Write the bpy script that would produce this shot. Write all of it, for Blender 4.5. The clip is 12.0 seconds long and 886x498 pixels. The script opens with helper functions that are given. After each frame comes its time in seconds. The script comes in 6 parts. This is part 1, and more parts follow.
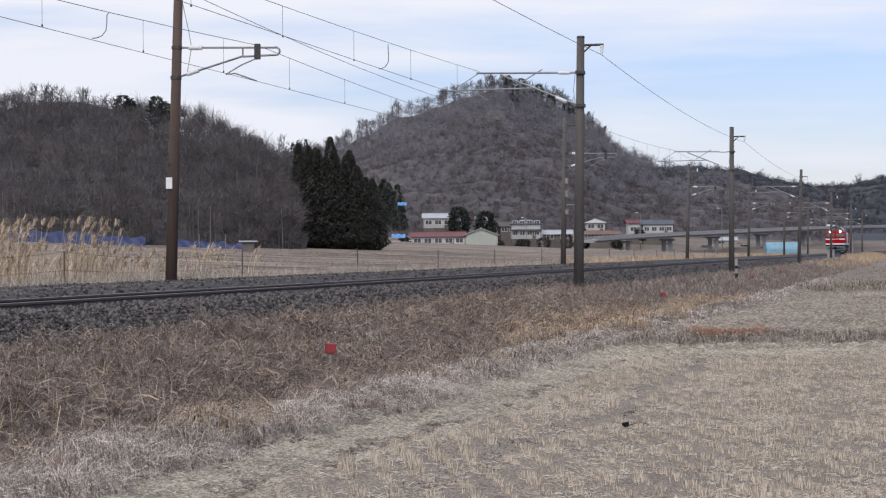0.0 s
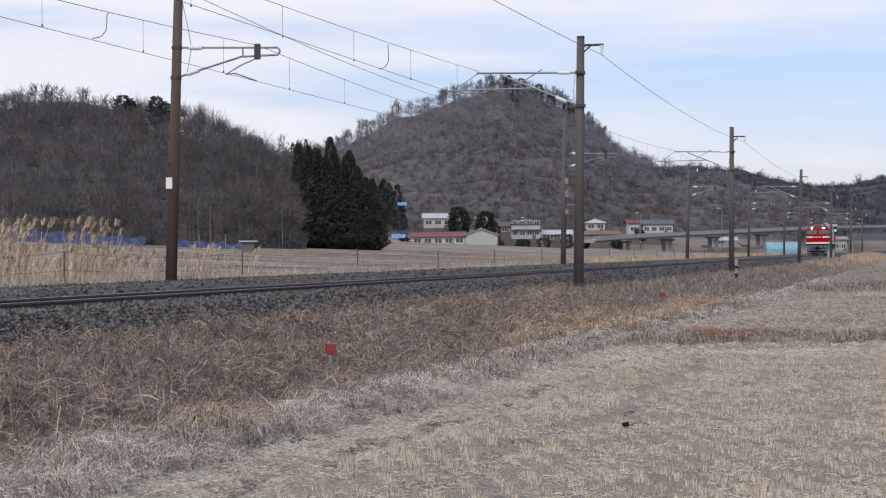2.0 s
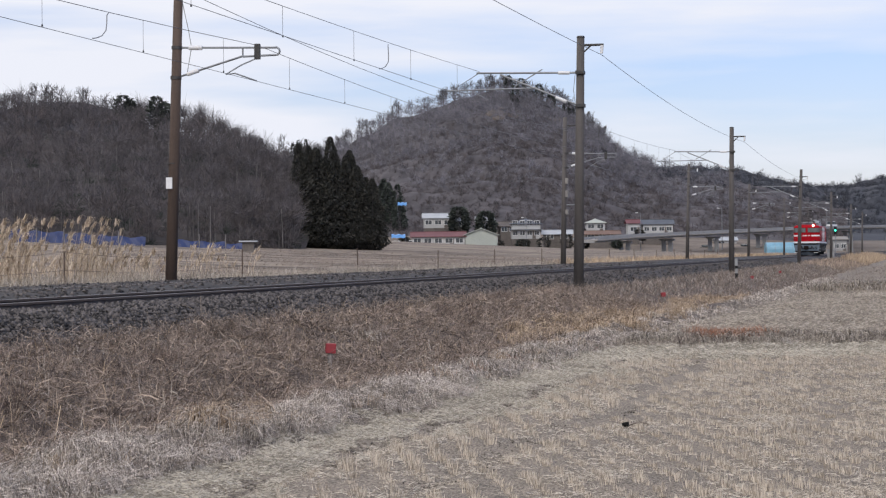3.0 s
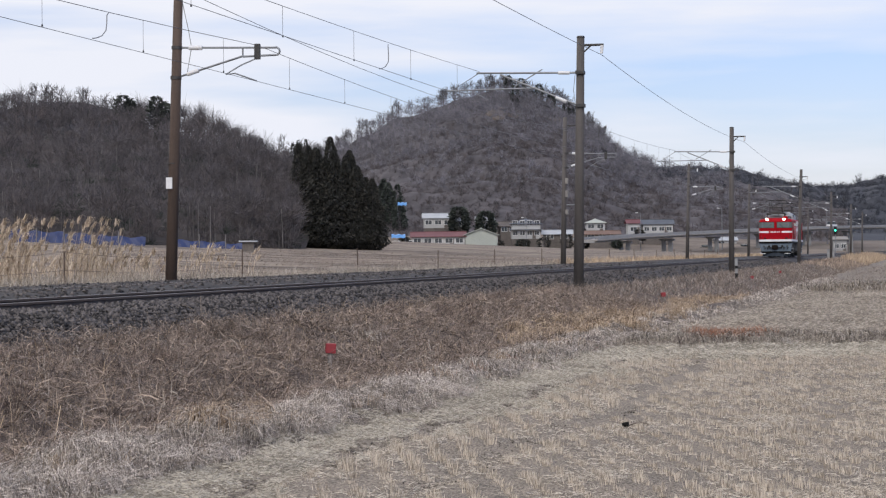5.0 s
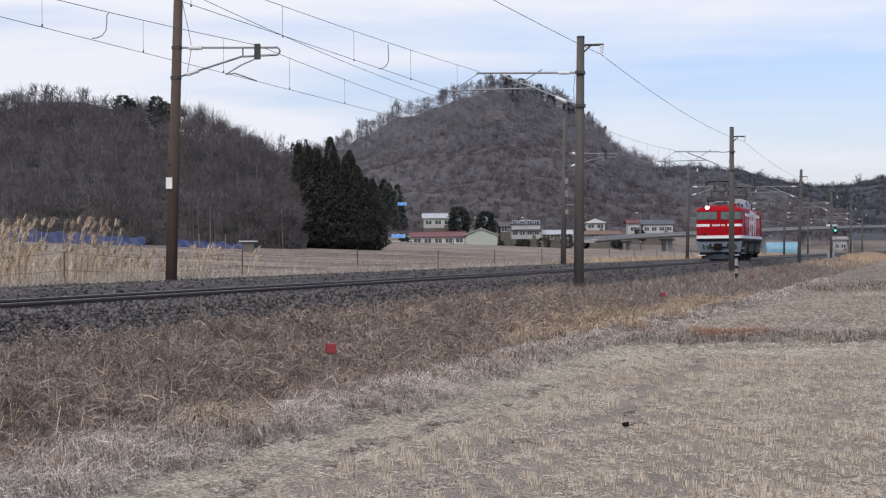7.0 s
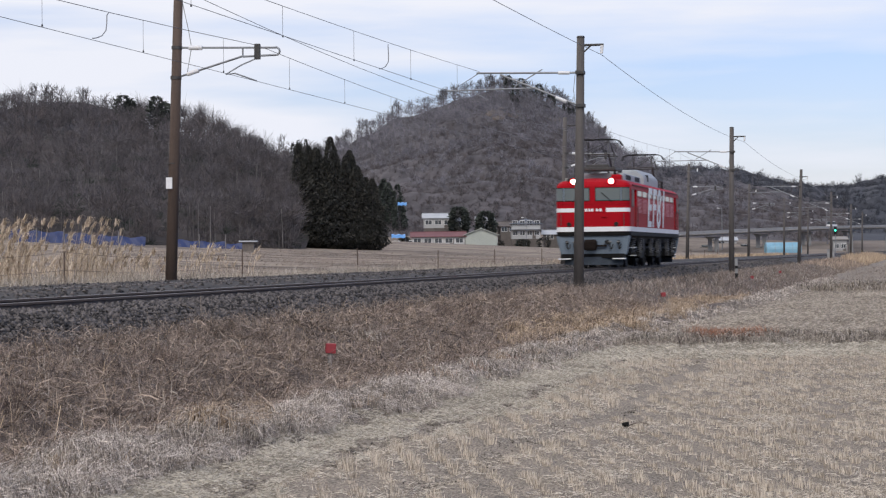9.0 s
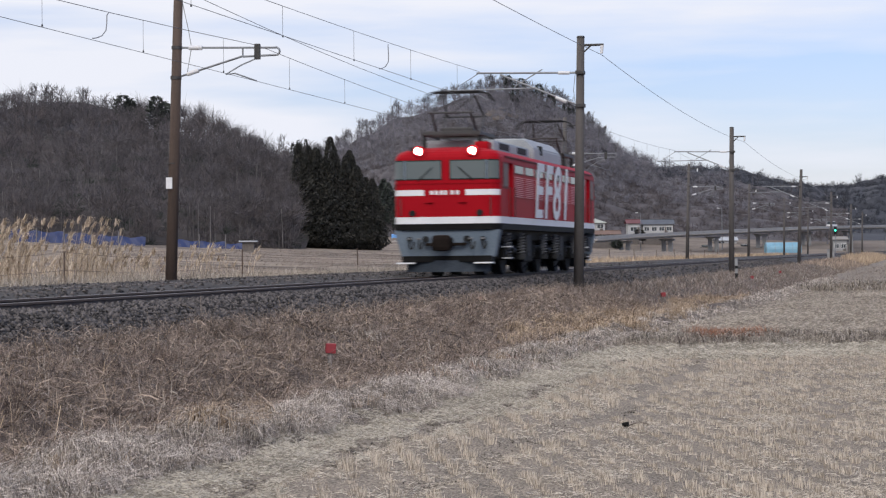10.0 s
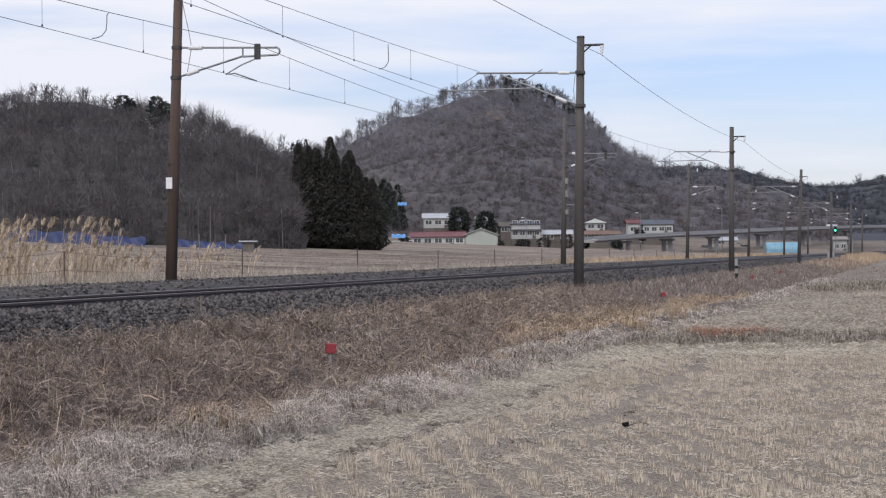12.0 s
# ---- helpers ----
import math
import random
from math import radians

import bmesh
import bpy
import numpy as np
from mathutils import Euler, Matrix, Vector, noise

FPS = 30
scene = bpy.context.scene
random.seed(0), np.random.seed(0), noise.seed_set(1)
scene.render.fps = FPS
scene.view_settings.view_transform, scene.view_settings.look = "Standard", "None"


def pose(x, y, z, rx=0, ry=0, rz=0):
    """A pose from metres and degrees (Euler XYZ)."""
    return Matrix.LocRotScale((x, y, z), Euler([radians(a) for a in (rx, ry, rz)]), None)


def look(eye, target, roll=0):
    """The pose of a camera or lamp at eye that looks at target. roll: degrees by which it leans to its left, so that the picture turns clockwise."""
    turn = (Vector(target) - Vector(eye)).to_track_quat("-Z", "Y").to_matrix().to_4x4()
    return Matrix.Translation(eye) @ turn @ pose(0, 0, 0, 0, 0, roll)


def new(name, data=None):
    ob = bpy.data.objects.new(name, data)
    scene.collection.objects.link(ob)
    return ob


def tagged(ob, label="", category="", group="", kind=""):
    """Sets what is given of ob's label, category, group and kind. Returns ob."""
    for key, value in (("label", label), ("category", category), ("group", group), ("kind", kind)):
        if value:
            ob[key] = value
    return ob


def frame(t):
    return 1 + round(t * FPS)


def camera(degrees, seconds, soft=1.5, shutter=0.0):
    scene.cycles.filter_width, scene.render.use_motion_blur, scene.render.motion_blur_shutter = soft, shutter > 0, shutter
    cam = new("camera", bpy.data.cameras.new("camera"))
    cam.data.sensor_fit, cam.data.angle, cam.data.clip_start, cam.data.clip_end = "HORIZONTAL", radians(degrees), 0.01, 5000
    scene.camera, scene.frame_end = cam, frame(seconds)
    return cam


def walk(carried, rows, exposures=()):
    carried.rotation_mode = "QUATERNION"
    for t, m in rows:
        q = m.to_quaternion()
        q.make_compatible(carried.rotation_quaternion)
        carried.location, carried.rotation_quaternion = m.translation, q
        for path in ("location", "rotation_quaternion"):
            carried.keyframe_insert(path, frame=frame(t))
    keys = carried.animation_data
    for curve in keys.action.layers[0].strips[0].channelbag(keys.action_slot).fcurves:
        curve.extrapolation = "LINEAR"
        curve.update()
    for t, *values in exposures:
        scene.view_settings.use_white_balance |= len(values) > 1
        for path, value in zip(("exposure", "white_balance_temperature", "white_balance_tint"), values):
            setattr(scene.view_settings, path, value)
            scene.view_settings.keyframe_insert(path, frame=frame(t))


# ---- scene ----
cam = camera(22.17, 12.0, soft=1.25, shutter=0.5)
EYE = (12.136, 0.0, 0.584)
STAND = look(EYE, (-8.52, 97.84, 0.81), -0.58)
walk(cam, [(0.0, STAND), (12.0, STAND)], exposures=[(0.0, 0.0), (12.0, 0.0)])

# ---------------------------------------------------------------- sky and sun
world = bpy.data.worlds.new("sky")
scene.world = world
world.use_nodes = True
wn, wl = world.node_tree.nodes, world.node_tree.links
wn.clear()
w_out, w_bg = wn.new("ShaderNodeOutputWorld"), wn.new("ShaderNodeBackground")
w_sky = wn.new("ShaderNodeTexSky")
w_sky.sky_type, w_sky.sun_disc = "NISHITA", False
w_sky.sun_elevation, w_sky.sun_rotation = radians(32), radians(200)
w_sky.air_density, w_sky.dust_density, w_sky.ozone_density = 1.0, 0.6, 3.0
w_gain = wn.new("ShaderNodeMix")
w_gain.data_type, w_gain.blend_type = "RGBA", "MULTIPLY"
w_gain.inputs["Factor"].default_value = 1.0
w_gain.inputs["B"].default_value = (1.0, 0.945, 1.19, 1)
w_coord, w_map = wn.new("ShaderNodeTexCoord"), wn.new("ShaderNodeMapping")
w_map.inputs["Scale"].default_value = (1.6, 1.6, 13.0)
w_map.inputs["Location"].default_value = (0.35, 0.1, 0.6)
w_noise = wn.new("ShaderNodeTexNoise")
w_noise.inputs["Scale"].default_value, w_noise.inputs["Detail"].default_value = 2.2, 7
w_ramp = wn.new("ShaderNodeValToRGB")
w_ramp.color_ramp.elements[0].position, w_ramp.color_ramp.elements[1].position = 0.37, 0.62
w_mix = wn.new("ShaderNodeMix")
w_mix.data_type = "RGBA"
w_mix.inputs["B"].default_value = (7.75, 7.95, 8.75, 1)
wl.new(w_coord.outputs["Generated"], w_map.inputs["Vector"])
wl.new(w_map.outputs["Vector"], w_noise.inputs["Vector"])
# the cloud bank thickens towards the west
w_side, w_west = wn.new("ShaderNodeSeparateXYZ"), wn.new("ShaderNodeMath")
w_west.operation = "MULTIPLY_ADD"
w_west.inputs[1].default_value = -0.56
w_bias = wn.new("ShaderNodeMath")
w_bias.operation = "ADD"
w_bias.inputs[1].default_value = -0.035
wl.new(w_noise.outputs["Fac"], w_bias.inputs[0])
wl.new(w_coord.outputs["Generated"], w_side.inputs["Vector"])
wl.new(w_side.outputs["X"], w_west.inputs[0])
wl.new(w_bias.outputs[0], w_west.inputs[2])
wl.new(w_west.outputs[0], w_ramp.inputs["Fac"])
wl.new(w_sky.outputs["Color"], w_gain.inputs["A"])
wl.new(w_gain.outputs["Result"], w_mix.inputs["A"])
wl.new(w_ramp.outputs["Color"], w_mix.inputs["Factor"])
# an overcast sky is brighter overhead than at the horizon
w_sep, w_rise, w_dome = wn.new("ShaderNodeSeparateXYZ"), wn.new("ShaderNodeMapRange"), wn.new("ShaderNodeMix")
w_rise.inputs["From Min"].default_value = 0.1
w_dome.data_type, w_dome.blend_type = "RGBA", "MULTIPLY"
w_dome.inputs["Factor"].default_value = 1.0
wl.new(w_coord.outputs["Generated"], w_sep.inputs["Vector"])
wl.new(w_sep.outputs["Z"], w_rise.inputs["Value"])
wl.new(w_mix.outputs["Result"], w_dome.inputs["A"])
w_grade = wn.new("ShaderNodeMix")
w_grade.data_type = "RGBA"
w_grade.inputs["A"].default_value, w_grade.inputs["B"].default_value = (1, 1, 1, 1), (2.1, 1.96, 1.84, 1)
wl.new(w_rise.outputs["Result"], w_grade.inputs["Factor"])
wl.new(w_grade.outputs["Result"], w_dome.inputs["B"])
wl.new(w_dome.outputs["Result"], w_bg.inputs["Color"])
w_bg.inputs["Strength"].default_value = 0.11
wl.new(w_bg.outputs["Background"], w_out.inputs["Surface"])

sun = new("sun", bpy.data.lights.new("sun", "SUN"))
sun.data.energy, sun.data.angle, sun.data.color = 2.1, radians(35), (1.0, 0.94, 0.81)
sun.matrix_basis = look((0, 0, 0), (-0.3, 0.85, -0.75))


# ---------------------------------------------------------------- materials
def nodes_of(name):
    m = bpy.data.materials.new(name)
    m.use_nodes = True
    return m, m.node_tree.nodes, m.node_tree.links, m.node_tree.nodes["Principled BSDF"]


def surface(name, low, high, scale=3.0, fine=40.0, rough=0.8, metal=0.0, bump=0.2, stretch=(1, 1, 1), per="", spread=0.25):
    """Two scales of noise between two colours, with relief; per: 'object' or 'island' adds a shift per piece."""
    m, n, l, b = nodes_of(name)
    co, mp = n.new("ShaderNodeTexCoord"), n.new("ShaderNodeMapping")
    mp.inputs["Scale"].default_value = stretch
    l.new(co.outputs["Object"], mp.inputs["Vector"])
    big, small = n.new("ShaderNodeTexNoise"), n.new("ShaderNodeTexNoise")
    for k, s, d in ((big, scale, 3), (small, fine, 4)):
        k.inputs["Scale"].default_value, k.inputs["Detail"].default_value = s, d
        l.new(mp.outputs["Vector"], k.inputs["Vector"])
    add = n.new("ShaderNodeMath")
    add.operation = "MULTIPLY_ADD"
    add.inputs[1].default_value = 0.55
    l.new(small.outputs["Fac"], add.inputs[0])
    half = n.new("ShaderNodeMath")
    half.operation = "MULTIPLY"
    half.inputs[1].default_value = 0.45
    l.new(big.outputs["Fac"], half.inputs[0])
    l.new(half.outputs[0], add.inputs[2])
    fac = add.outputs[0]
    if per:
        r = n.new("ShaderNodeObjectInfo" if per == "object" else "ShaderNodeNewGeometry")
        sh = n.new("ShaderNodeMath")
        sh.operation = "MULTIPLY_ADD"
        sh.inputs[1].default_value = spread * 2
        l.new(r.outputs["Random" if per == "object" else "Random Per Island"], sh.inputs[0])
        off = n.new("ShaderNodeMath")
        off.operation = "SUBTRACT"
        off.inputs[1].default_value = spread
        l.new(fac, off.inputs[0])
        l.new(off.outputs[0], sh.inputs[2])
        fac = sh.outputs[0]
    ramp = n.new("ShaderNodeValToRGB")
    e = ramp.color_ramp.elements
    e[0].position, e[0].color = 0.3, (*low, 1)
    e[1].position, e[1].color = 0.72, (*high, 1)
    l.new(fac, ramp.inputs["Fac"])
    l.new(ramp.outputs["Color"], b.inputs["Base Color"])
    b.inputs["Roughness"].default_value, b.inputs["Metallic"].default_value = rough, metal
    if bump:
        bm_ = n.new("ShaderNodeBump")
        bm_.inputs["Strength"].default_value = bump
        bm_.inputs["Distance"].default_value = 0.02
        l.new(small.outputs["Fac"], bm_.inputs["Height"])
        l.new(bm_.outputs["Normal"], b.inputs["Normal"])
    return m


def glow(name, colour, strength):
    m, n, l, b = nodes_of(name)
    b.inputs["Base Color"].default_value = (*colour, 1)
    b.inputs["Emission Color"].default_value = (*colour, 1)
    b.inputs["Emission Strength"].default_value = strength
    return m


def glass(name, tint, rough=0.05):
    m, n, l, b = nodes_of(name)
    b.inputs["Base Color"].default_value = (*tint, 1)
    b.inputs["Roughness"].default_value = rough
    b.inputs["Specular IOR Level"].default_value = 0.5
    return m


M = dict(
    straw=surface("straw", (0.22, 0.188, 0.15), (0.76, 0.69, 0.59), 0.6, 30, 0.9, per="island", spread=0.3),
    bleached=surface("bleached_grass", (0.15, 0.128, 0.103), (0.56, 0.50, 0.425), 0.5, 25, 0.9, per="island", spread=0.3),
    russet=surface("russet_grass", (0.065, 0.050, 0.041), (0.345, 0.272, 0.222), 0.5, 25, 0.9, per="island", spread=0.3),
    golden=surface("golden_grass", (0.25, 0.18, 0.12), (0.58, 0.45, 0.31), 0.5, 25, 0.9, per="island", spread=0.25),
    stone=surface("ballast_stone", (0.012, 0.0107, 0.0102), (0.128, 0.113, 0.106), 2.0, 18, 0.9, per="island", spread=0.3),
    rail=surface("rusty_rail", (0.06, 0.04, 0.03), (0.13, 0.09, 0.065), 3, 60, 0.7, 0.2),
    railtop=surface("polished_rail", (0.22, 0.21, 0.205), (0.34, 0.33, 0.32), 2, 50, 0.42, 0.8, 0.02),
    sleeper=surface("concrete_sleeper", (0.16, 0.15, 0.14), (0.3, 0.28, 0.26), 2, 40, 0.9),
    pole=surface("brown_stained_concrete", (0.045, 0.031, 0.024), (0.115, 0.08, 0.062), 1.2, 30, 0.85, stretch=(6, 6, 0.6)),
    pole2=surface("grey_weathered_concrete", (0.048, 0.043, 0.04), (0.12, 0.108, 0.10), 1.2, 30, 0.85, stretch=(6, 6, 0.6)),
    steel=surface("galvanised_steel", (0.16, 0.17, 0.18), (0.32, 0.33, 0.34), 4, 60, 0.5, 0.6, 0.05),
    darksteel=surface("dark_steel", (0.03, 0.03, 0.03), (0.09, 0.085, 0.08), 4, 60, 0.6, 0.4, 0.05),
    porcelain=surface("white_porcelain", (0.6, 0.6, 0.6), (0.8, 0.8, 0.79), 4, 60, 0.3, 0, 0.02),
    wire=surface("weathered_copper_wire", (0.10, 0.10, 0.105), (0.19, 0.185, 0.185), 4, 60, 0.6, 0.5, 0.0),
    red=surface("red_paint", (0.28, 0.004, 0.010), (0.355, 0.008, 0.015), 0.8, 30, 0.5, 0, 0.02),
    rusty=surface("rust_orange_weeds", (0.20, 0.085, 0.05), (0.42, 0.21, 0.13), 0.8, 25, 0.9, per="island", spread=0.3),
    stubble=surface("stubble_stems", (0.25, 0.208, 0.162), (0.72, 0.63, 0.515), 0.7, 30, 0.9, per="island", spread=0.3),
    olive=surface("olive_dead_grass", (0.12, 0.108, 0.07), (0.36, 0.325, 0.22), 0.7, 30, 0.9, per="island", spread=0.3),
    sage=surface("grey_green_dead_grass", (0.21, 0.188, 0.15), (0.70, 0.645, 0.55), 0.7, 30, 0.9, per="island", spread=0.3),
    mat_grass=surface("grey_brown_matted_grass", (0.15, 0.127, 0.107), (0.74, 0.655, 0.57), 0.6, 25, 0.9, per="island", spread=0.33),
    tawny=surface("tawny_weed_stems", (0.14, 0.105, 0.08), (0.50, 0.395, 0.305), 0.6, 25, 0.9, per="island", spread=0.3),
    darkweed=surface("dark_weed_stems", (0.045, 0.032, 0.027), (0.17, 0.122, 0.098), 0.6, 25, 0.9, per="island", spread=0.3),
    reed=surface("bleached_reed", (0.26, 0.20, 0.14), (0.62, 0.51, 0.385), 0.5, 25, 0.9, per="island", spread=0.25),
    soil=surface("dark_damp_soil", (0.05, 0.042, 0.033), (0.15, 0.125, 0.10), 3, 40, 0.95, per="island", spread=0.25),
    paletrunk=surface("pale_bark", (0.12, 0.11, 0.10), (0.26, 0.24, 0.22), 0.05, 0.6, 0.95, bump=0.0, per="island", spread=0.3),
    bark=surface("bare_bark", (0.045, 0.04, 0.041), (0.13, 0.118, 0.12), 0.05, 0.6, 0.95, bump=0.0, per="island", spread=0.3),
)




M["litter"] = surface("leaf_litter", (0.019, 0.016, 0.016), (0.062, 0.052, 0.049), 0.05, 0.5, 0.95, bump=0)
# The slope's slight blue cast is aerial haze mixed into its colour.
M["scrub"] = surface("hazed_scrub_slope", (0.025, 0.0235, 0.0265), (0.115, 0.105, 0.111), 0.06, 0.33, 0.95, bump=0)
M["terrace"] = surface("terraced_dead_grass", (0.06, 0.048, 0.037), (0.24, 0.195, 0.15), 0.08, 0.6, 0.95, bump=0, stretch=(0.4, 1.4, 1))
# Distance haze is put into this woodland colour as blue-grey.
M["farwood"] = surface("hazed_distant_woods", (0.018, 0.021, 0.028), (0.05, 0.054, 0.064), 0.03, 0.2, 0.95, bump=0)
M["twig"] = surface("brown_twigs", (0.044, 0.040, 0.043), (0.15, 0.136, 0.14), 0.04, 0.5, 0.95, bump=0, per="island", spread=0.3)
# Twig greys lightened and blued to carry the haze over the hill.
M["haze_greytwig"] = surface("haze_grey_twigs", (0.082, 0.080, 0.092), (0.258, 0.246, 0.272), 0.04, 0.5, 0.95, bump=0, per="island", spread=0.3)
# Far twigs take the same painted haze, as a blue tint.
M["fartwig"] = surface("haze_blue_far_twigs", (0.02, 0.023, 0.031), (0.054, 0.058, 0.071), 0.03, 0.3, 0.95, bump=0, per="island", spread=0.3)
# Brown twigs with a little haze blue mixed in.
M["scrubtwig"] = surface("hazed_brown_twigs", (0.032, 0.028, 0.031), (0.138, 0.118, 0.116), 0.03, 0.4, 0.95, bump=0, per="island", spread=0.3)
M["cedar"] = surface("cedar_foliage", (0.012, 0.014, 0.012), (0.046, 0.043, 0.036), 0.12, 1.2, 0.95, bump=0, per="island", spread=0.3)
M["pine"] = surface("evergreen_foliage", (0.017, 0.023, 0.020), (0.058, 0.068, 0.056), 0.3, 2.5, 0.95, bump=0, per="island", spread=0.3)
M["rock"] = surface("pale_tan_rock", (0.13, 0.105, 0.085), (0.30, 0.255, 0.205), 0.15, 1.2, 0.95, bump=0.3)
M["whitewall"] = surface("white_plaster", (0.30, 0.30, 0.297), (0.46, 0.46, 0.455), 0.3, 4, 0.85, 0, 0.05)
M["greenwall"] = surface("pale_green_siding", (0.30, 0.325, 0.29), (0.42, 0.44, 0.40), 0.3, 4, 0.85, 0, 0.05)
M["brownwall"] = surface("weathered_boards", (0.07, 0.06, 0.055), (0.16, 0.14, 0.125), 0.4, 5, 0.9, 0, 0.05)
M["redroof"] = surface("dark_red_roof_sheet", (0.10, 0.036, 0.042), (0.17, 0.066, 0.068), 0.4, 5, 0.7, 0, 0.05)
M["rustroof"] = surface("faded_rust_roof_sheet", (0.11, 0.07, 0.055), (0.20, 0.13, 0.10), 0.4, 5, 0.8, 0, 0.05)
M["slateroof"] = surface("blue_grey_tile_roof", (0.05, 0.06, 0.075), (0.12, 0.135, 0.16), 0.4, 5, 0.7, 0, 0.05)
M["paleroof"] = surface("pale_sheet_roof", (0.30, 0.32, 0.34), (0.44, 0.46, 0.48), 0.4, 5, 0.6, 0, 0.05)
M["tarp"] = surface("blue_tarpaulin", (0.008, 0.017, 0.07), (0.022, 0.042, 0.14), 0.8, 3, 0.5, 0, 0.2)
M["cyan"] = surface("bright_blue_sheet", (0.07, 0.25, 0.60), (0.16, 0.40, 0.75), 0.5, 4, 0.5, 0, 0.05)
M["teal"] = surface("faded_blue_sheet", (0.10, 0.24, 0.33), (0.22, 0.40, 0.50), 0.5, 4, 0.5, 0, 0.05)
M["concrete"] = surface("grey_concrete", (0.20, 0.20, 0.198), (0.33, 0.328, 0.325), 0.3, 3, 0.9, 0, 0.05)
M["window"] = glass("house_window", (0.05, 0.06, 0.07), 0.08)
M["redpaint"] = surface("red_marker_paint", (0.20, 0.015, 0.022), (0.32, 0.03, 0.038), 4, 30, 0.6, 0, 0.05)
M["green"] = glow("green_signal_lamp", (0.05, 1.0, 0.6), 4.0)
M["white"] = surface("white_paint", (0.62, 0.62, 0.63), (0.78, 0.78, 0.78), 1.0, 30, 0.45, 0, 0.02)
M["greypaint"] = surface("grey_paint", (0.095, 0.125, 0.155), (0.19, 0.225, 0.265), 1.5, 30, 0.5, 0, 0.03)
M["roofgrey"] = surface("roof_grey_paint", (0.26, 0.28, 0.29), (0.38, 0.395, 0.405), 1.2, 25, 0.6, 0, 0.03)
M["under"] = surface("oily_black_running_gear", (0.004, 0.004, 0.004), (0.015, 0.0145, 0.014), 3, 40, 0.65, 0.1, 0.1)
M["dustgrey"] = surface("dusty_grey_steel", (0.018, 0.018, 0.019), (0.06, 0.06, 0.06), 3, 40, 0.7, 0.1, 0.1)
M["rubber"] = surface("black_rubber", (0.012, 0.012, 0.012), (0.03, 0.03, 0.03), 3, 60, 0.7, 0, 0.02)
M["cabglass"] = glass("cab_glass", (0.10, 0.12, 0.12), 0.04)
M["sideglass"] = glass("side_window_glass", (0.035, 0.048, 0.058), 0.06)
M["blind"] = surface("dark_red_window_blind", (0.05, 0.012, 0.016), (0.085, 0.02, 0.026), 1.5, 20, 0.35, 0, 0.02)
M["rust"] = surface("rusty_coupler_steel", (0.008, 0.006, 0.0055), (0.024, 0.018, 0.015), 4, 50, 0.85, 0.2, 0.2)
M["lamp"] = glow("headlight", (1.0, 0.84, 0.66), 120.0)
M["plough"] = surface("dark_blue_grey_paint", (0.02, 0.026, 0.034), (0.055, 0.066, 0.08), 1.5, 30, 0.6, 0, 0.03)
M["spring"] = surface("dusty_spring_steel", (0.09, 0.09, 0.09), (0.2, 0.2, 0.2), 3, 40, 0.7, 0.1, 0.1)
# Dust-faded red, paled further to carry sky reflected off the slats.
M["louvre"] = surface("faded_sky_sheen_louvre", (0.58, 0.24, 0.25), (0.68, 0.30, 0.31), 0.8, 30, 0.5, 0, 0.02)
M["gutter"] = surface("dark_red_roof_edge", (0.10, 0.012, 0.014), (0.16, 0.02, 0.022), 2, 40, 0.5, 0, 0.02)
for key in ("under", "dustgrey", "plough", "rust", "rubber", "sideglass"):
    M[key].node_tree.nodes["Principled BSDF"].inputs["Specular IOR Level"].default_value = 0.08 if key != "sideglass" else 0.16
for key in ("red", "blind", "gutter", "louvre", "white", "greypaint"):
    M[key].node_tree.nodes["Principled BSDF"].inputs["Specular IOR Level"].default_value = 0.05



# ---------------------------------------------------------------- mesh helpers
def mesh_of(name, V, F, mats, smooth=False):
    """A mesh from arrays of vertices and of equal-sided faces."""
    V, F = np.asarray(V, dtype=np.float32), np.asarray(F, dtype=np.int32)
    me = bpy.data.meshes.new(name)
    me.vertices.add(len(V))
    me.vertices.foreach_set("co", V.ravel())
    k = F.shape[1]
    me.loops.add(F.size)
    me.loops.foreach_set("vertex_index", F.ravel())
    me.polygons.add(len(F))
    me.polygons.foreach_set("loop_start", np.arange(0, F.size, k, dtype=np.int32))
    if smooth:
        me.polygons.foreach_set("use_smooth", np.ones(len(F), dtype=bool))
    for m in (mats if isinstance(mats, (list, tuple)) else [mats]):
        me.materials.append(m)
    me.update(calc_edges=True)
    return me


def part(name, bm, material, parent=None, label="", smooth=False):
    """Links a bmesh as one mesh object under a thing or part."""
    me = bpy.data.meshes.new(name)
    bmesh.ops.recalc_face_normals(bm, faces=bm.faces)
    bm.to_mesh(me)
    bm.free()
    me.materials.append(material)
    if smooth:
        me.polygons.foreach_set("use_smooth", np.ones(len(me.polygons), dtype=bool))
    ob = new(name, me)
    ob.parent = parent
    if label:
        ob["label"] = label
    return ob


def thing(name, label, category, group="", kind="", at=None):
    ob = new(name)
    ob.empty_display_size = 0.2
    if at is not None:
        ob.matrix_basis = at
    return tagged(ob, label, category, group, kind)


def box(bm, x0, x1, y0, y1, z0, z1, bevel=0.0):
    r = bmesh.ops.create_cube(bm, size=1.0, matrix=Matrix.LocRotScale(((x0 + x1) / 2, (y0 + y1) / 2, (z0 + z1) / 2), None, (x1 - x0, y1 - y0, z1 - z0)))
    if bevel:
        ed = list({e for v in r["verts"] for e in v.link_edges})
        bmesh.ops.bevel(bm, geom=ed, offset=bevel, segments=2, affect="EDGES", profile=0.6)
    return bm


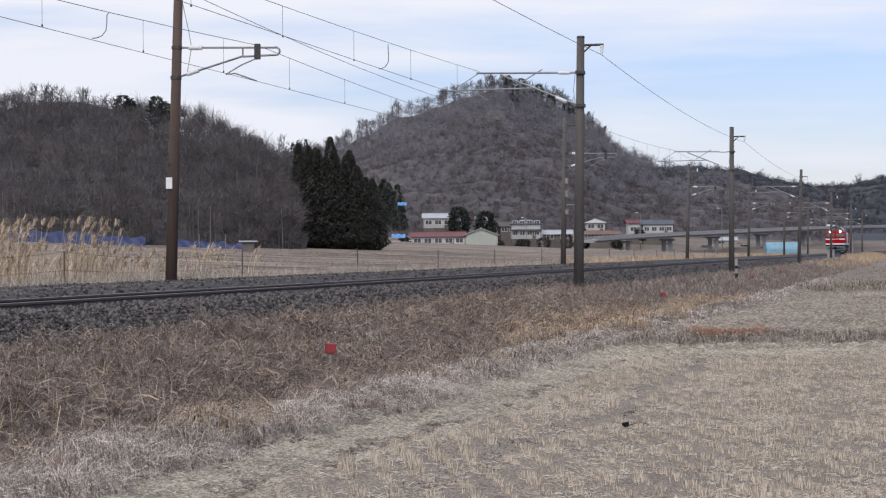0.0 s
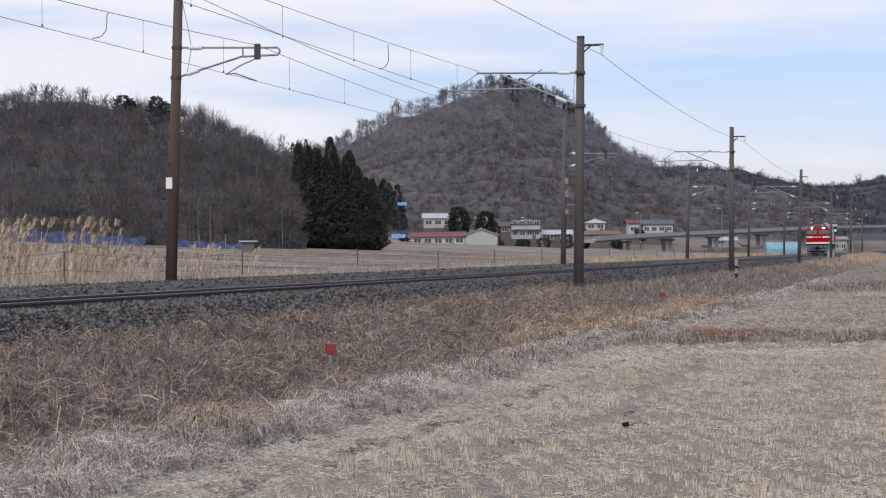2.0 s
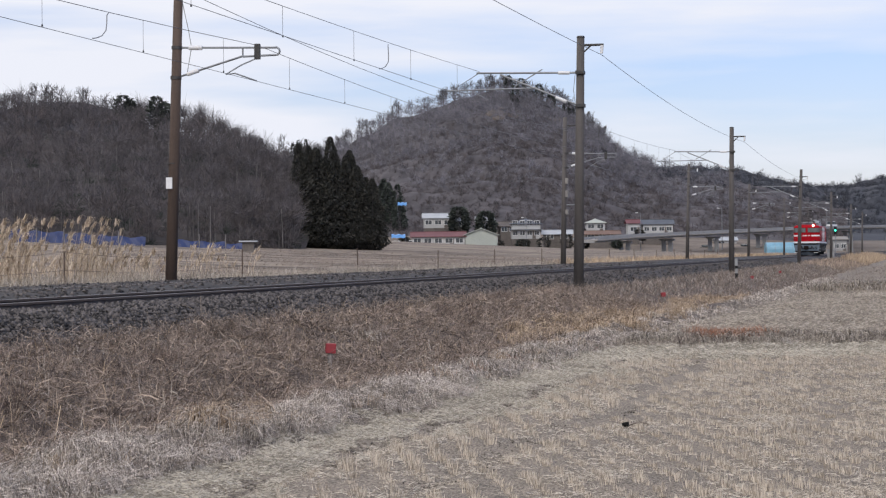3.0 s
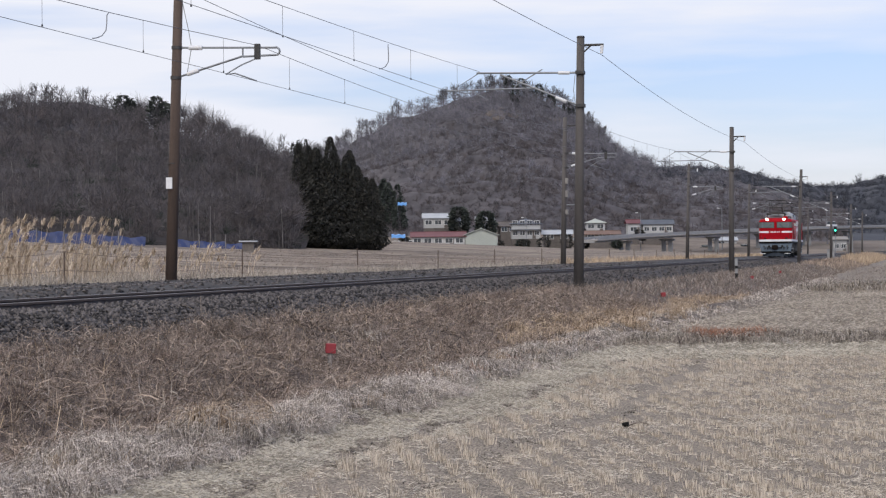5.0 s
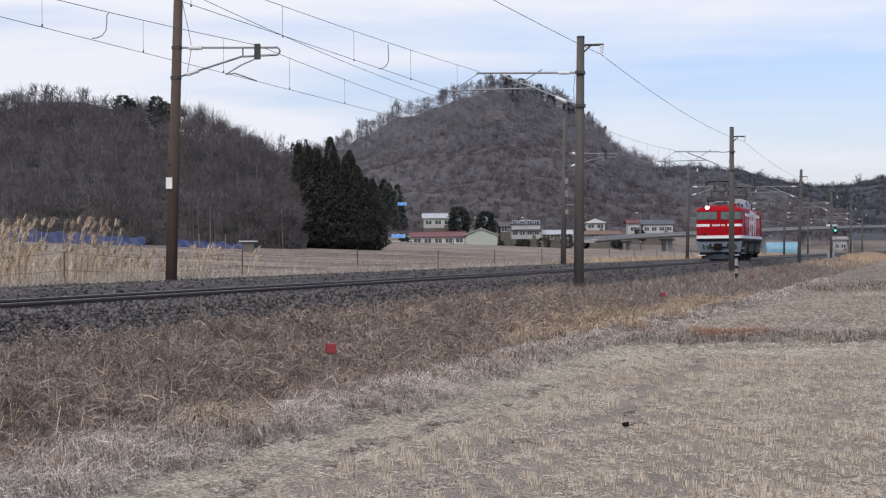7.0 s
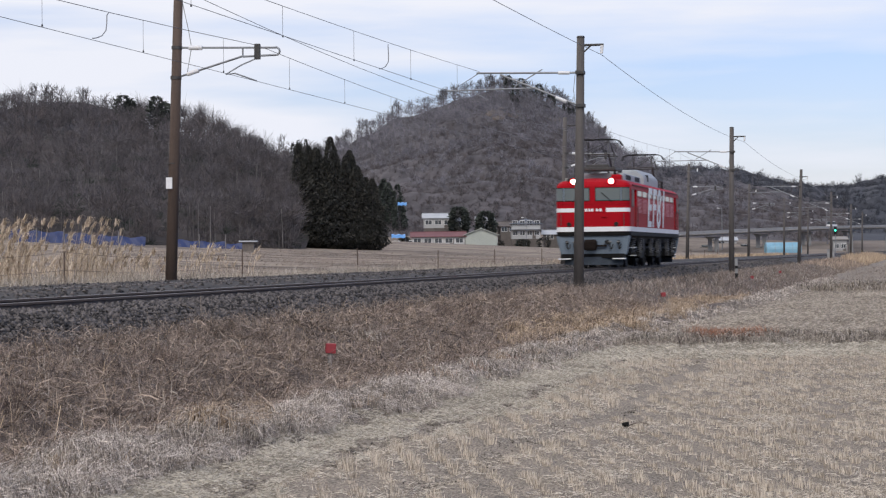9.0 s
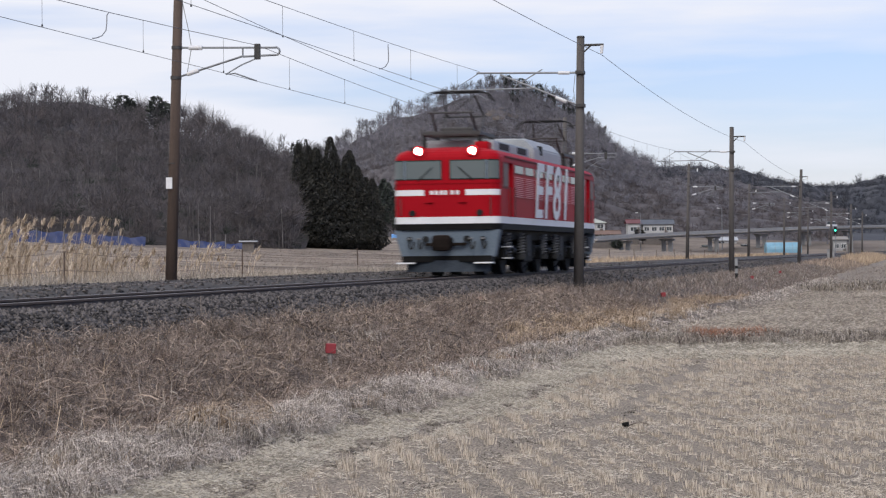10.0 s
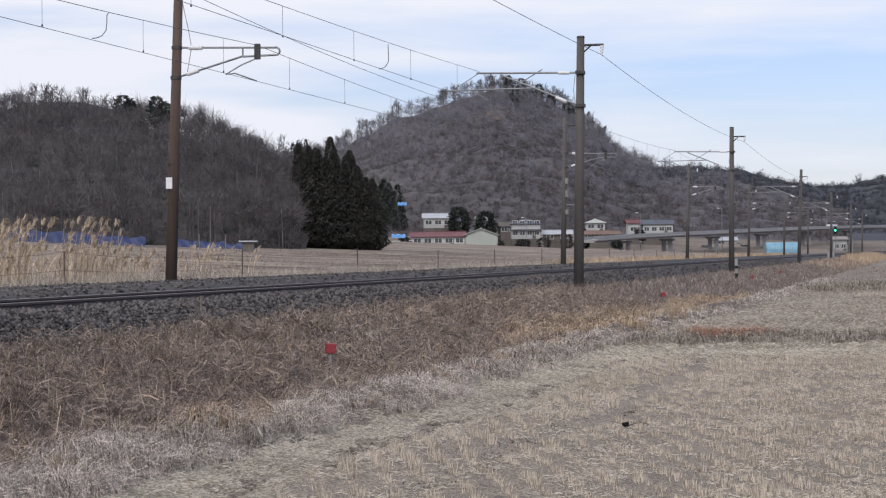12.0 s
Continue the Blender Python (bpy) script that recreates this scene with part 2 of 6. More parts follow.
def tube(bm, a, b, r0, r1=None, n=8):
    a, b = Vector(a), Vector(b)
    r1 = r0 if r1 is None else r1
    q = (b - a).to_track_quat("Z", "Y")
    bmesh.ops.create_cone(bm, cap_ends=True, segments=n, radius1=r0, radius2=r1, depth=(b - a).length, matrix=Matrix.LocRotScale((a + b) / 2, q, None))
    return bm


def chain(bm, pts, r, n=6):
    """One continuous round bar along a line of points."""
    P = [Vector(q) for q in pts]
    rings = []
    side = None
    for i, c in enumerate(P):
        d = (P[min(i + 1, len(P) - 1)] - P[max(i - 1, 0)]).normalized()
        if side is None:
            side = d.cross(Vector((0.3, 0.5, 0.81))).normalized()
        side = (side - d * side.dot(d)).normalized()
        up_ = d.cross(side)
        rings.append([bm.verts.new(c + (side * math.cos(k * math.tau / n) + up_ * math.sin(k * math.tau / n)) * r) for k in range(n)])
    for u, v in zip(rings[:-1], rings[1:]):
        for k in range(n):
            j = (k + 1) % n
            bm.faces.new((u[k], u[j], v[j], v[k]))
    bm.faces.new(list(reversed(rings[0]))), bm.faces.new(rings[-1])
    return bm


def fbm(x, y, s, seed=0.0):
    """Cheap smooth noise for arrays, about -1 to 1."""
    rng = np.random.default_rng(int(seed * 97) + 5)
    out = 0 * x
    for _ in range(7):
        a, p, k = rng.uniform(0, 2 * np.pi), rng.uniform(0, 6.28), rng.uniform(0.6, 1.7) / s
        out = out + np.sin((x * np.cos(a) + y * np.sin(a)) * k * 6.28 + p)
    return out / 4.0


def joined(name, sets, mat, label, category, smooth=False):
    V, F, k = [], [], 0
    for v, f in sets:
        V.append(v)
        F.append(f + k)
        k += len(v)
    ob = new(name, mesh_of(name, np.concatenate(V), np.concatenate(F), mat, smooth))
    return tagged(ob, label, category, kind="stuff")


# ---------------------------------------------------------------- ground
def ramp01(v, a, b):
    t = np.clip((v - a) / (b - a), 0, 1)
    return t * t * (3 - 2 * t)


def ground_z(x, y):
    x, y = np.asarray(x, float), np.asarray(y, float)
    shift = 0.9 * ramp01(y, 40, 90) - 0.35 * np.exp(-((y - 15) / 4) ** 2)
    xs = x - shift * ramp01(x, 3, 6.5)
    z = np.interp(xs, [-14, -9, -7.4, -6.9, -6.4, -6.1, 2.2, 2.5, 2.8, 4.2, 5.3, 5.7, 6.15, 6.5, 6.8, 7.1, 7.6],
                  [-0.45, -0.4, -0.14, -0.12, -0.2, -0.6, -0.6, -0.48, -0.46, -0.78, -1.16, -1.15, -0.93, -0.87, -0.9, -1.0, -1.0])
    near = ramp01(x, 2.6, 3.4)
    z = z + near * (0.075 * fbm(x, y, 2.6, 1) + 0.02 * fbm(x, y, 0.7, 2)) * (1 - 0.75 * ramp01(xs, 6.6, 7.4))
    cross = np.exp(-((y - 37.5 - 0.22 * (x - 8)) / 0.9) ** 2) * ramp01(xs, 6.4, 7.8)
    cross2 = np.exp(-((y - 86 - 0.3 * (x - 8)) / 1.4) ** 2) * ramp01(xs, 6.4, 7.8)
    z = z + 0.17 * cross + 0.22 * cross2
    for off in (0.88, 2.05):
        z = z - 0.035 * np.exp(-((xs - 7.08 - off) / 0.13) ** 2) * ramp01(y, 8, 13) * (1 - ramp01(y, 30, 36))
    left = 3.0 * np.clip((-x - 15) / 72, 0, 1.7) ** 1.2 * (1 - 0.65 * ramp01(y, 520, 660))
    return z + left


def axis(stops):
    out = []
    for (a, b, n) in stops:
        out += list(np.linspace(a, b, n, endpoint=False))
    return np.array(out + [stops[-1][1]])


def grid_mesh(name, xs, ys, zf, mats):
    X, Y = np.meshgrid(xs, ys)
    V = np.stack([X, Y, zf(X, Y)], -1).reshape(-1, 3)
    n, k = len(ys), len(xs)
    i = (np.arange(n - 1)[:, None] * k + np.arange(k - 1)[None]).ravel()
    return mesh_of(name, V, np.stack([i, i + 1, i + k + 1, i + k], -1), mats, True)


def ground_material():
    m, n, l, b = nodes_of("winter_field")
    co = n.new("ShaderNodeTexCoord")
    big, mid, small = (n.new("ShaderNodeTexNoise") for _ in range(3))
    for k, s in ((big, 0.12), (mid, 1.3), (small, 48.0)):
        k.inputs["Scale"].default_value, k.inputs["Detail"].default_value = s, 5
        l.new(co.outputs["Object"], k.inputs["Vector"])
    r1, r2 = n.new("ShaderNodeValToRGB"), n.new("ShaderNodeValToRGB")
    for r, c in ((r1, ((0.09, 0.074, 0.056), (0.24, 0.20, 0.153))), (r2, ((0.03, 0.025, 0.019), (0.38, 0.322, 0.25)))):
        for i in (0, 1):
            r.color_ramp.elements[i].position = (0.41, 0.59)[i]
            r.color_ramp.elements[i].color = (*c[i], 1)
    l.new(mid.outputs["Fac"], r1.inputs["Fac"])
    l.new(small.outputs["Fac"], r2.inputs["Fac"])
    mx = n.new("ShaderNodeMix")
    mx.data_type = "RGBA"
    mx.inputs["Factor"].default_value = 0.72
    l.new(r1.outputs["Color"], mx.inputs["A"])
    l.new(r2.outputs["Color"], mx.inputs["B"])
    # the railway bank is dark leafy soil, the drained paddies pale straw
    xyz, wob, edge = n.new("ShaderNodeSeparateXYZ"), n.new("ShaderNodeMath"), n.new("ShaderNodeMapRange")
    l.new(co.outputs["Object"], xyz.inputs["Vector"])
    wob.operation = "MULTIPLY_ADD"
    wob.inputs[1].default_value = 0.8
    l.new(mid.outputs["Fac"], wob.inputs[0])
    l.new(xyz.outputs["X"], wob.inputs[2])
    edge.inputs["From Min"].default_value, edge.inputs["From Max"].default_value = 7.2, 7.6
    l.new(wob.outputs[0], edge.inputs["Value"])
    r3 = n.new("ShaderNodeValToRGB")
    for i in (0, 1):
        r3.color_ramp.elements[i].position = (0.4, 0.62)[i]
        r3.color_ramp.elements[i].color = ((0.03, 0.023, 0.019, 1), (0.15, 0.113, 0.09, 1))[i]
    l.new(small.outputs["Fac"], r3.inputs["Fac"])
    soil = n.new("ShaderNodeMix")
    soil.data_type = "RGBA"
    l.new(edge.outputs["Result"], soil.inputs["Factor"])
    l.new(r3.outputs["Color"], soil.inputs["A"])
    l.new(mx.outputs["Result"], soil.inputs["B"])
    # furrows and weedy strips on the field beyond the tracks
    far_side = n.new("ShaderNodeMath")
    far_side.operation = "LESS_THAN"
    far_side.inputs[1].default_value = -6.5
    l.new(xyz.outputs["X"], far_side.inputs[0])
    long_, strips, r4, field = n.new("ShaderNodeMapping"), n.new("ShaderNodeTexNoise"), n.new("ShaderNodeValToRGB"), n.new("ShaderNodeMix")
    long_.inputs["Scale"].default_value = (0.035, 0.22, 1.0)
    long_.inputs["Rotation"].default_value = (0, 0, radians(12))
    l.new(co.outputs["Object"], long_.inputs["Vector"])
    l.new(long_.outputs["Vector"], strips.inputs["Vector"])
    strips.inputs["Scale"].default_value, strips.inputs["Detail"].default_value = 1.0, 6
    for i, (pos, colour) in enumerate(((0.40, (0.065, 0.05, 0.038, 1)), (0.60, (0.29, 0.235, 0.178, 1)))):
        r4.color_ramp.elements[i].position, r4.color_ramp.elements[i].color = pos, colour
    l.new(strips.outputs["Fac"], r4.inputs["Fac"])
    field.data_type = "RGBA"
    l.new(far_side.outputs[0], field.inputs["Factor"])
    l.new(soil.outputs["Result"], field.inputs["A"])
    l.new(r4.outputs["Color"], field.inputs["B"])
    l.new(field.outputs["Result"], b.inputs["Base Color"])
    b.inputs["Roughness"].default_value = 0.95
    bp = n.new("ShaderNodeBump")
    bp.inputs["Strength"].default_value, bp.inputs["Distance"].default_value = 0.6, 0.04
    l.new(small.outputs["Fac"], bp.inputs["Height"])
    l.new(bp.outputs["Normal"], b.inputs["Normal"])
    return m


M["ground"] = ground_material()
gx = axis([(-4000, -900, 12), (-900, -120, 16), (-120, -20, 32), (-20, -8, 24), (-8, 2.2, 24), (2.2, 9, 68), (9, 20, 40), (20, 80, 20), (80, 900, 14), (900, 4000, 8)])
gy = axis([(-600, -20, 12), (-20, 10, 15), (10, 50, 130), (50, 120, 80), (120, 400, 40), (400, 900, 24), (900, 4800, 20)])
ground = new("ground", grid_mesh("ground", gx, gy, ground_z, M["ground"]))
tagged(ground, "dry winter rice fields and grassy railway embankment", "ground", kind="structure")

# ---------------------------------------------------------------- railway
NEAR_X, FAR_X = 0.0, -3.85


def ballast_z(x):
    return np.interp(x, [-6.7, -6.1, -5.2, -4.6, -3.1, -2.6, -1.95, -1.35, -0.75, 0.75, 1.4, 1.75, 2.75], [-0.34, 0.0, -0.02, -0.06, -0.06, 0.02, 0.06, 0.02, -0.085, -0.085, -0.09, -0.14, -0.52])


bxs, bys = axis([(-6.7, -1.5, 34), (-1.5, 2.75, 40)]), axis([(-60, 20, 20), (20, 60, 130), (60, 200, 100), (200, 900, 60)])
ballast = new("ballast_bed", grid_mesh("ballast_bed", bxs, bys, lambda X, Y: ballast_z(X) + 0.02 * fbm(X, Y, 0.5, 4) * (1 - ramp01(-np.abs(X), -0.75, -0.6)), M["stone"]))
tagged(ballast, "dark grey crushed-stone railway ballast bed", "ballast", kind="structure")

RAIL_PROFILE = [(-0.063, -0.153), (0.063, -0.153), (0.063, -0.14), (0.012, -0.12), (0.01, -0.04), (0.032, -0.03), (0.032, -0.004), (0.026, 0.0), (-0.026, 0.0), (-0.032, -0.004), (-0.032, -0.03), (-0.01, -0.04), (-0.012, -0.12), (-0.063, -0.14)]


def rail(x, label):
    ob = thing("rail", label, "rail", "rails of the double track", "structure", pose(x, 0, 0))
    bm = bmesh.new()
    a = [bm.verts.new((u, -60, w)) for u, w in RAIL_PROFILE]
    b = [bm.verts.new((u, 900, w)) for u, w in RAIL_PROFILE]
    for i in range(len(a)):
        j = (i + 1) % len(a)
        bm.faces.new((a[i], a[j], b[j], b[i]))
    part("rail_body", bm, M["rail"], ob)
    bm = box(bmesh.new(), -0.024, 0.024, -60, 900, -0.001, 0.002)
    part("running_surface", bm, M["railtop"], ob, "polished steel running band")
    return ob


for tx in (NEAR_X, FAR_X):
    for s in (-0.5335, 0.5335):
        rail(tx + s, "rusty steel rail with a polished head")

# ---------------------------------------------------------------- overhead line poles
NEAR_POLES = [(62.4, 6.59, 0.14), (114.57, 6.82, 0.09), (178.99, 6.9, 0.27), (244.16, 6.8, 0.13), (314.05, 6.8, 0.14), (375.2, 6.8, 0.15)]
FAR_POLES = [(53.83, 8.2, 0.33), (117.23, 7.69, 0.2), (181.62, 7.6, 0.24), (247.72, 7.9, 0.21), (313.42, 7.9, 0.16), (380.3, 7.6, 0.17)]


def line_pole(x, y, base, top, lean, mat, r, label):
    ob = thing("line_pole", label, "pole", "overhead line poles", at=pose(x, y, 0))
    part("shaft", tube(bmesh.new(), (0, 0, base - 0.6), (lean, 0, top), r, r * 0.72, 20), mat, ob, smooth=True)
    return ob


near_poles = [line_pole(2.8, y, -0.4, top, lean, M["pole2"], 0.15, "grey-brown concrete overhead line pole beside the track") for y, top, lean in NEAR_POLES]
far_poles = [line_pole(-6.2, y, -0.1, top, lean, M["pole2"] if i else M["pole"], 0.15, ("grey-brown" if i else "rust-stained") + " concrete overhead line pole beyond the tracks") for i, (y, top, lean) in enumerate(FAR_POLES)]
# ---- fittings of the overhead line
def sleeve(ob, a, b, r=0.05, mat=None):
    """A ribbed insulator between two points."""
    a, b = Vector(a), Vector(b)
    bm = tube(bmesh.new(), a, b, r * 0.75, n=10)
    for k in range(7):
        c = a.lerp(b, (k + 0.5) / 7)
        e = (b - a).normalized() * 0.018
        tube(bm, c - e, c + e, r, n=10)
    return part("insulator", bm, mat or M["porcelain"], ob, "white porcelain insulator")


def near_arm(ob):
    x0 = 0.08
    part("top_tube", tube(bmesh.new(), (x0, 0, 5.6), (-2.82, 0, 5.66), 0.028, n=8), M["steel"], ob)
    sleeve(ob, (-0.18, 0, 5.6), (-0.5, 0, 5.61))
    part("diagonal_tube", tube(bmesh.new(), (x0, 0, 4.68), (-2.15, 0, 5.6), 0.026, n=8), M["steel"], ob)
    sleeve(ob, (-0.28, 0, 4.8), (-0.58, 0, 4.93))
    part("registration_tube", tube(bmesh.new(), (-3.7, 0, 5.18), (-1.1, 0, 5.2), 0.022, n=8), M["steel"], ob)
    part("strut", tube(bmesh.new(), (-1.75, 0, 5.25), (-0.95, 0, 5.72), 0.016, n=6), M["steel"], ob)
    part("hanger_wire", tube(bmesh.new(), (-3.5, 0, 5.2), (-2.75, 0, 5.66), 0.01, n=6), M["wire"], ob)
    part("steady_arm", chain(bmesh.new(), [(-3.2, 0, 5.1), (-2.9, 0, 5.12), (-2.5, 0, 4.9)], 0.016), M["steel"], ob)
    part("clamp", box(bmesh.new(), 0.0, 0.24, -0.17, 0.17, 5.55, 5.65, 0.01), M["darksteel"], ob)
    part("clamp", box(bmesh.new(), 0.0, 0.24, -0.17, 0.17, 4.63, 4.73, 0.01), M["darksteel"], ob)
    bm = chain(bmesh.new(), [(0.1, 0, 6.36), (0.78, 0, 6.36)], 0.035)
    chain(bm, [(0.1, 0, 6.06), (0.42, 0, 6.34)], 0.025)
    part("feeder_bracket", bm, M["darksteel"], ob)
    sleeve(ob, (0.74, 0, 6.34), (0.72, 0, 6.12), 0.045)
    part("earth_wire", chain(bmesh.new(), [(0.0, -0.16, 5.55), (-0.05, -0.17, 5.1), (0.0, -0.16, 4.75)], 0.008), M["wire"], ob)


def far_arm(ob):
    x0 = 0.25
    part("top_tube", tube(bmesh.new(), (x0, 0, 5.8), (2.85, 0, 5.73), 0.026, n=8), M["steel"], ob)
    pts = [(1.95, 0, 5.53)] + [(2.8, 0, 5.55)] + [(2.8 + 0.1 * math.sin(a), 0, 5.64 - 0.1 * math.cos(a)) for a in (0.5, 1.0, 1.57, 2.1, 2.7)] + [(2.8, 0, 5.74)]
    part("end_loop", chain(bmesh.new(), pts, 0.026, 8), M["steel"], ob)
    part("diagonal_tube", tube(bmesh.new(), (x0, 0, 5.06), (1.97, 0, 5.55), 0.026, n=8), M["steel"], ob)
    part("tie", tube(bmesh.new(), (1.95, 0, 5.53), (1.95, 0, 5.76), 0.02, n=6), M["steel"], ob)
    sleeve(ob, (0.55, 0, 5.79), (0.9, 0, 5.78), 0.06)
    sleeve(ob, (0.5, 0, 5.13), (0.8, 0, 5.22), 0.055)
    part("drop_bracket", box(bmesh.new(), 2.25, 2.4, -0.05, 0.05, 5.45, 5.84, 0.02), M["darksteel"], ob)
    part("steady_arm", chain(bmesh.new(), [(2.35, 0, 5.5), (1.9, 0, 5.32), (1.5, 0, 5.1), (1.75, 0, 5.12), (2.3, 0, 4.92)], 0.018), M["steel"], ob)
    part("clamp", tube(bmesh.new(), (0.235, 0, 5.76), (0.238, 0, 5.84), 0.134, n=20), M["darksteel"], ob)
    part("clamp", tube(bmesh.new(), (0.205, 0, 5.01), (0.208, 0, 5.09), 0.138, n=20), M["darksteel"], ob)
    part("earth_wire", chain(bmesh.new(), [(0.4, 0, 6.9), (0.55, 0, 6.2), (0.62, 0, 5.8), (0.5, 0, 5.15)], 0.008), M["wire"], ob)
    bm = chain(bmesh.new(), [(0.2, 0, 7.25), (0.95, 0, 7.25)], 0.035)
    chain(bm, [(0.2, 0, 7.0), (0.5, 0, 7.24)], 0.025)
    part("feeder_bracket", bm, M["darksteel"], ob)
    sleeve(ob, (0.9, 0, 7.25), (0.9, 0, 7.0), 0.045)


for i, ob in enumerate(near_poles):
    near_arm(ob)
    part("cap", tube(bmesh.new(), (NEAR_POLES[i][2], 0, NEAR_POLES[i][1] - 0.02), (NEAR_POLES[i][2], 0, NEAR_POLES[i][1] + 0.03), 0.12, 0.1, 16), M["darksteel"], ob)
for i, ob in enumerate(far_poles):
    far_arm(ob)
part("identity_plate", box(bmesh.new(), -0.02, 0.14, -0.19, -0.16, 2.28, 2.56, 0.004), M["porcelain"], far_poles[0], "small white plate with unreadable marks")
part("pole_band", tube(bmesh.new(), (0.1, 0, 2.9), (0.1, 0, 2.93), 0.152, 0.152, 20), M["darksteel"], far_poles[0])
for z0, z1 in ((3.5, 3.85), (2.6, 2.85), (4.2, 4.5)):
    part("equipment_box", box(bmesh.new(), 0.18, 0.32, -0.12, 0.12, z0, z1, 0.02), M["sleeper"], far_poles[1], "pale grey equipment box")
part("platform_bracket", chain(bmesh.new(), [(0.1, 0, 3.1), (1.0, 0, 3.1), (1.0, 0, 2.2)], 0.03), M["steel"], far_poles[1])


def overhead_wire(name, x, pole_ys, z_pole, sag, r, label, stagger=0.0):
    pts = []
    for i, (a, b) in enumerate(zip(pole_ys[:-1], pole_ys[1:])):
        for k in range(12):
            t = k / 12
            pts.append((x + stagger * ((-1) ** i) * (1 - 2 * t), a + (b - a) * t, z_pole - sag * 4 * t * (1 - t)))
    return tagged(part(name, chain(bmesh.new(), pts, r, 6), M["wire"], smooth=True), label, "wire")


near_ys = [0.0] + [p[0] for p in NEAR_POLES] + [436, 500, 560]
far_ys = [-8.0] + [p[0] for p in FAR_POLES] + [446, 510, 575]
overhead_wire("contact_wire", 0.15, near_ys, 4.86, 0.02, 0.0065, "thin dark contact wire over the near track", 0.12)
overhead_wire("messenger_wire", 0.0, near_ys, 5.72, 0.3, 0.0065, "sagging dark messenger wire over the near track")
overhead_wire("contact_wire", -3.87, far_ys, 4.92, 0.02, 0.0065, "thin dark contact wire over the far track", 0.06)
overhead_wire("messenger_wire", -3.87, far_ys, 5.8, 0.46, 0.0075, "sagging dark messenger wire over the far track")
overhead_wire("feeder_wire", 3.52, near_ys, 6.08, 0.3, 0.0075, "sagging feeder wire beside the pole tops")
overhead_wire("feeder_wire", -5.3, far_ys, 7.0, 0.6, 0.0085, "sagging feeder wire on the far pole tops")
for x, ys, zp, sag, zc in ((0.0, near_ys, 5.72, 0.3, 4.86), (-3.87, far_ys, 5.8, 0.46, 4.92)):
    for a, b in zip(ys[:4], ys[1:5]):
        n = 11
        for k in range(n):
            t = (k + 0.5) / n
            y = a + (b - a) * t
            z = zp - sag * 4 * t * (1 - t)
            bm = tube(bmesh.new(), (x, y, zc + 0.01), (x, y, z), 0.0045, n=5)
            ob = part("dropper", bm, M["wire"])
            tagged(ob, "thin dropper wire with a small clip", "dropper", "droppers of the overhead line")
            part("clip", box(bmesh.new(), x - 0.012, x + 0.012, y - 0.02, y + 0.02, zc - 0.012, zc + 0.03, 0.004), M["darksteel"], ob)
for x, y, zt, zb in ((-3.87, 42.4, 5.52, 4.93), (0.0, 50.6, 5.5, 4.86)):
    pts = [(x, y, zb), (x + 0.02, y + 0.16, zb + 0.02), (x + 0.06, y + 0.36, zb + 0.08), (x + 0.09, y + 0.52, zb + 0.2), (x + 0.08, y + 0.6, zb + 0.36), (x + 0.04, y + 0.72, zt - 0.06), (x, y + 0.9, zt)]
    ob = part("jumper_wire", chain(bmesh.new(), pts, 0.01), M["wire"])
    tagged(ob, "curved jumper wire linking messenger and contact wire", "wire")

# ---------------------------------------------------------------- hills
def loft(name, foot, ridge, back, rough, mats, label, n=90, m=40, apron=0.5, fine=0.0):
    """A hillside from its foot line over its ridge line and down behind."""
    f, r = np.array(foot, float), np.array(ridge, float)
    tf, tr, t = np.linspace(0, 1, len(f)), np.linspace(0, 1, len(r)), np.linspace(0, 1, n)
    F = np.stack([np.interp(t, tf, f[:, i]) for i in range(3)], -1)
    R = np.stack([np.interp(t, tr, r[:, i]) for i in range(3)], -1)
    rows = []
    for s in (1.0, 0.8, 0.6, 0.4, 0.2):
        P = F + (F - R) * s * apron
        P[:, 2] = -1.5 + (F[:, 2] * 1.0) * (1 - s)
        rows.append(P)
    for s in np.linspace(0, 1, m):
        P = F + (R - F) * s
        P[:, 2] = F[:, 2] + (R[:, 2] - F[:, 2]) * (0.75 * s + 0.25 * math.sin(s * math.pi / 2)) - (1 - s) * 1.5
        P[:, 2] += fine * fbm(P[:, 0], P[:, 1], 7, 13) * fbm(P[:, 0], P[:, 1], 16, 15) * min(1, 4 * s, 8 * (1 - s)) + rough * math.sin(s * math.pi) * fbm(P[:, 0], P[:, 1], 60, 3) * 0.5 + rough * 0.35 * fbm(P[:, 0], P[:, 1], 14, 6) * min(1, 3 * s)
        rows.append(P)
    for s in (0.3, 0.7, 1.0):
        P = R + (R - F) * s * back
        P[:, 2] = R[:, 2] * (1 - s)
        rows.append(P)
    V = np.concatenate(rows)
    k = n
    i = (np.arange(len(rows) - 1)[:, None] * k + np.arange(k - 1)[None]).ravel()
    me = mesh_of(name, V, np.stack([i, i + 1, i + k + 1, i + k], -1), [mats, M["terrace"]], True)
    me.polygons.foreach_set("material_index", (np.arange(len(i)) < 5 * (k - 1)).astype(np.int32))
    ob = new(name, me)
    return tagged(ob, label, "hill", kind="structure"), np.stack(rows[5:5 + m])


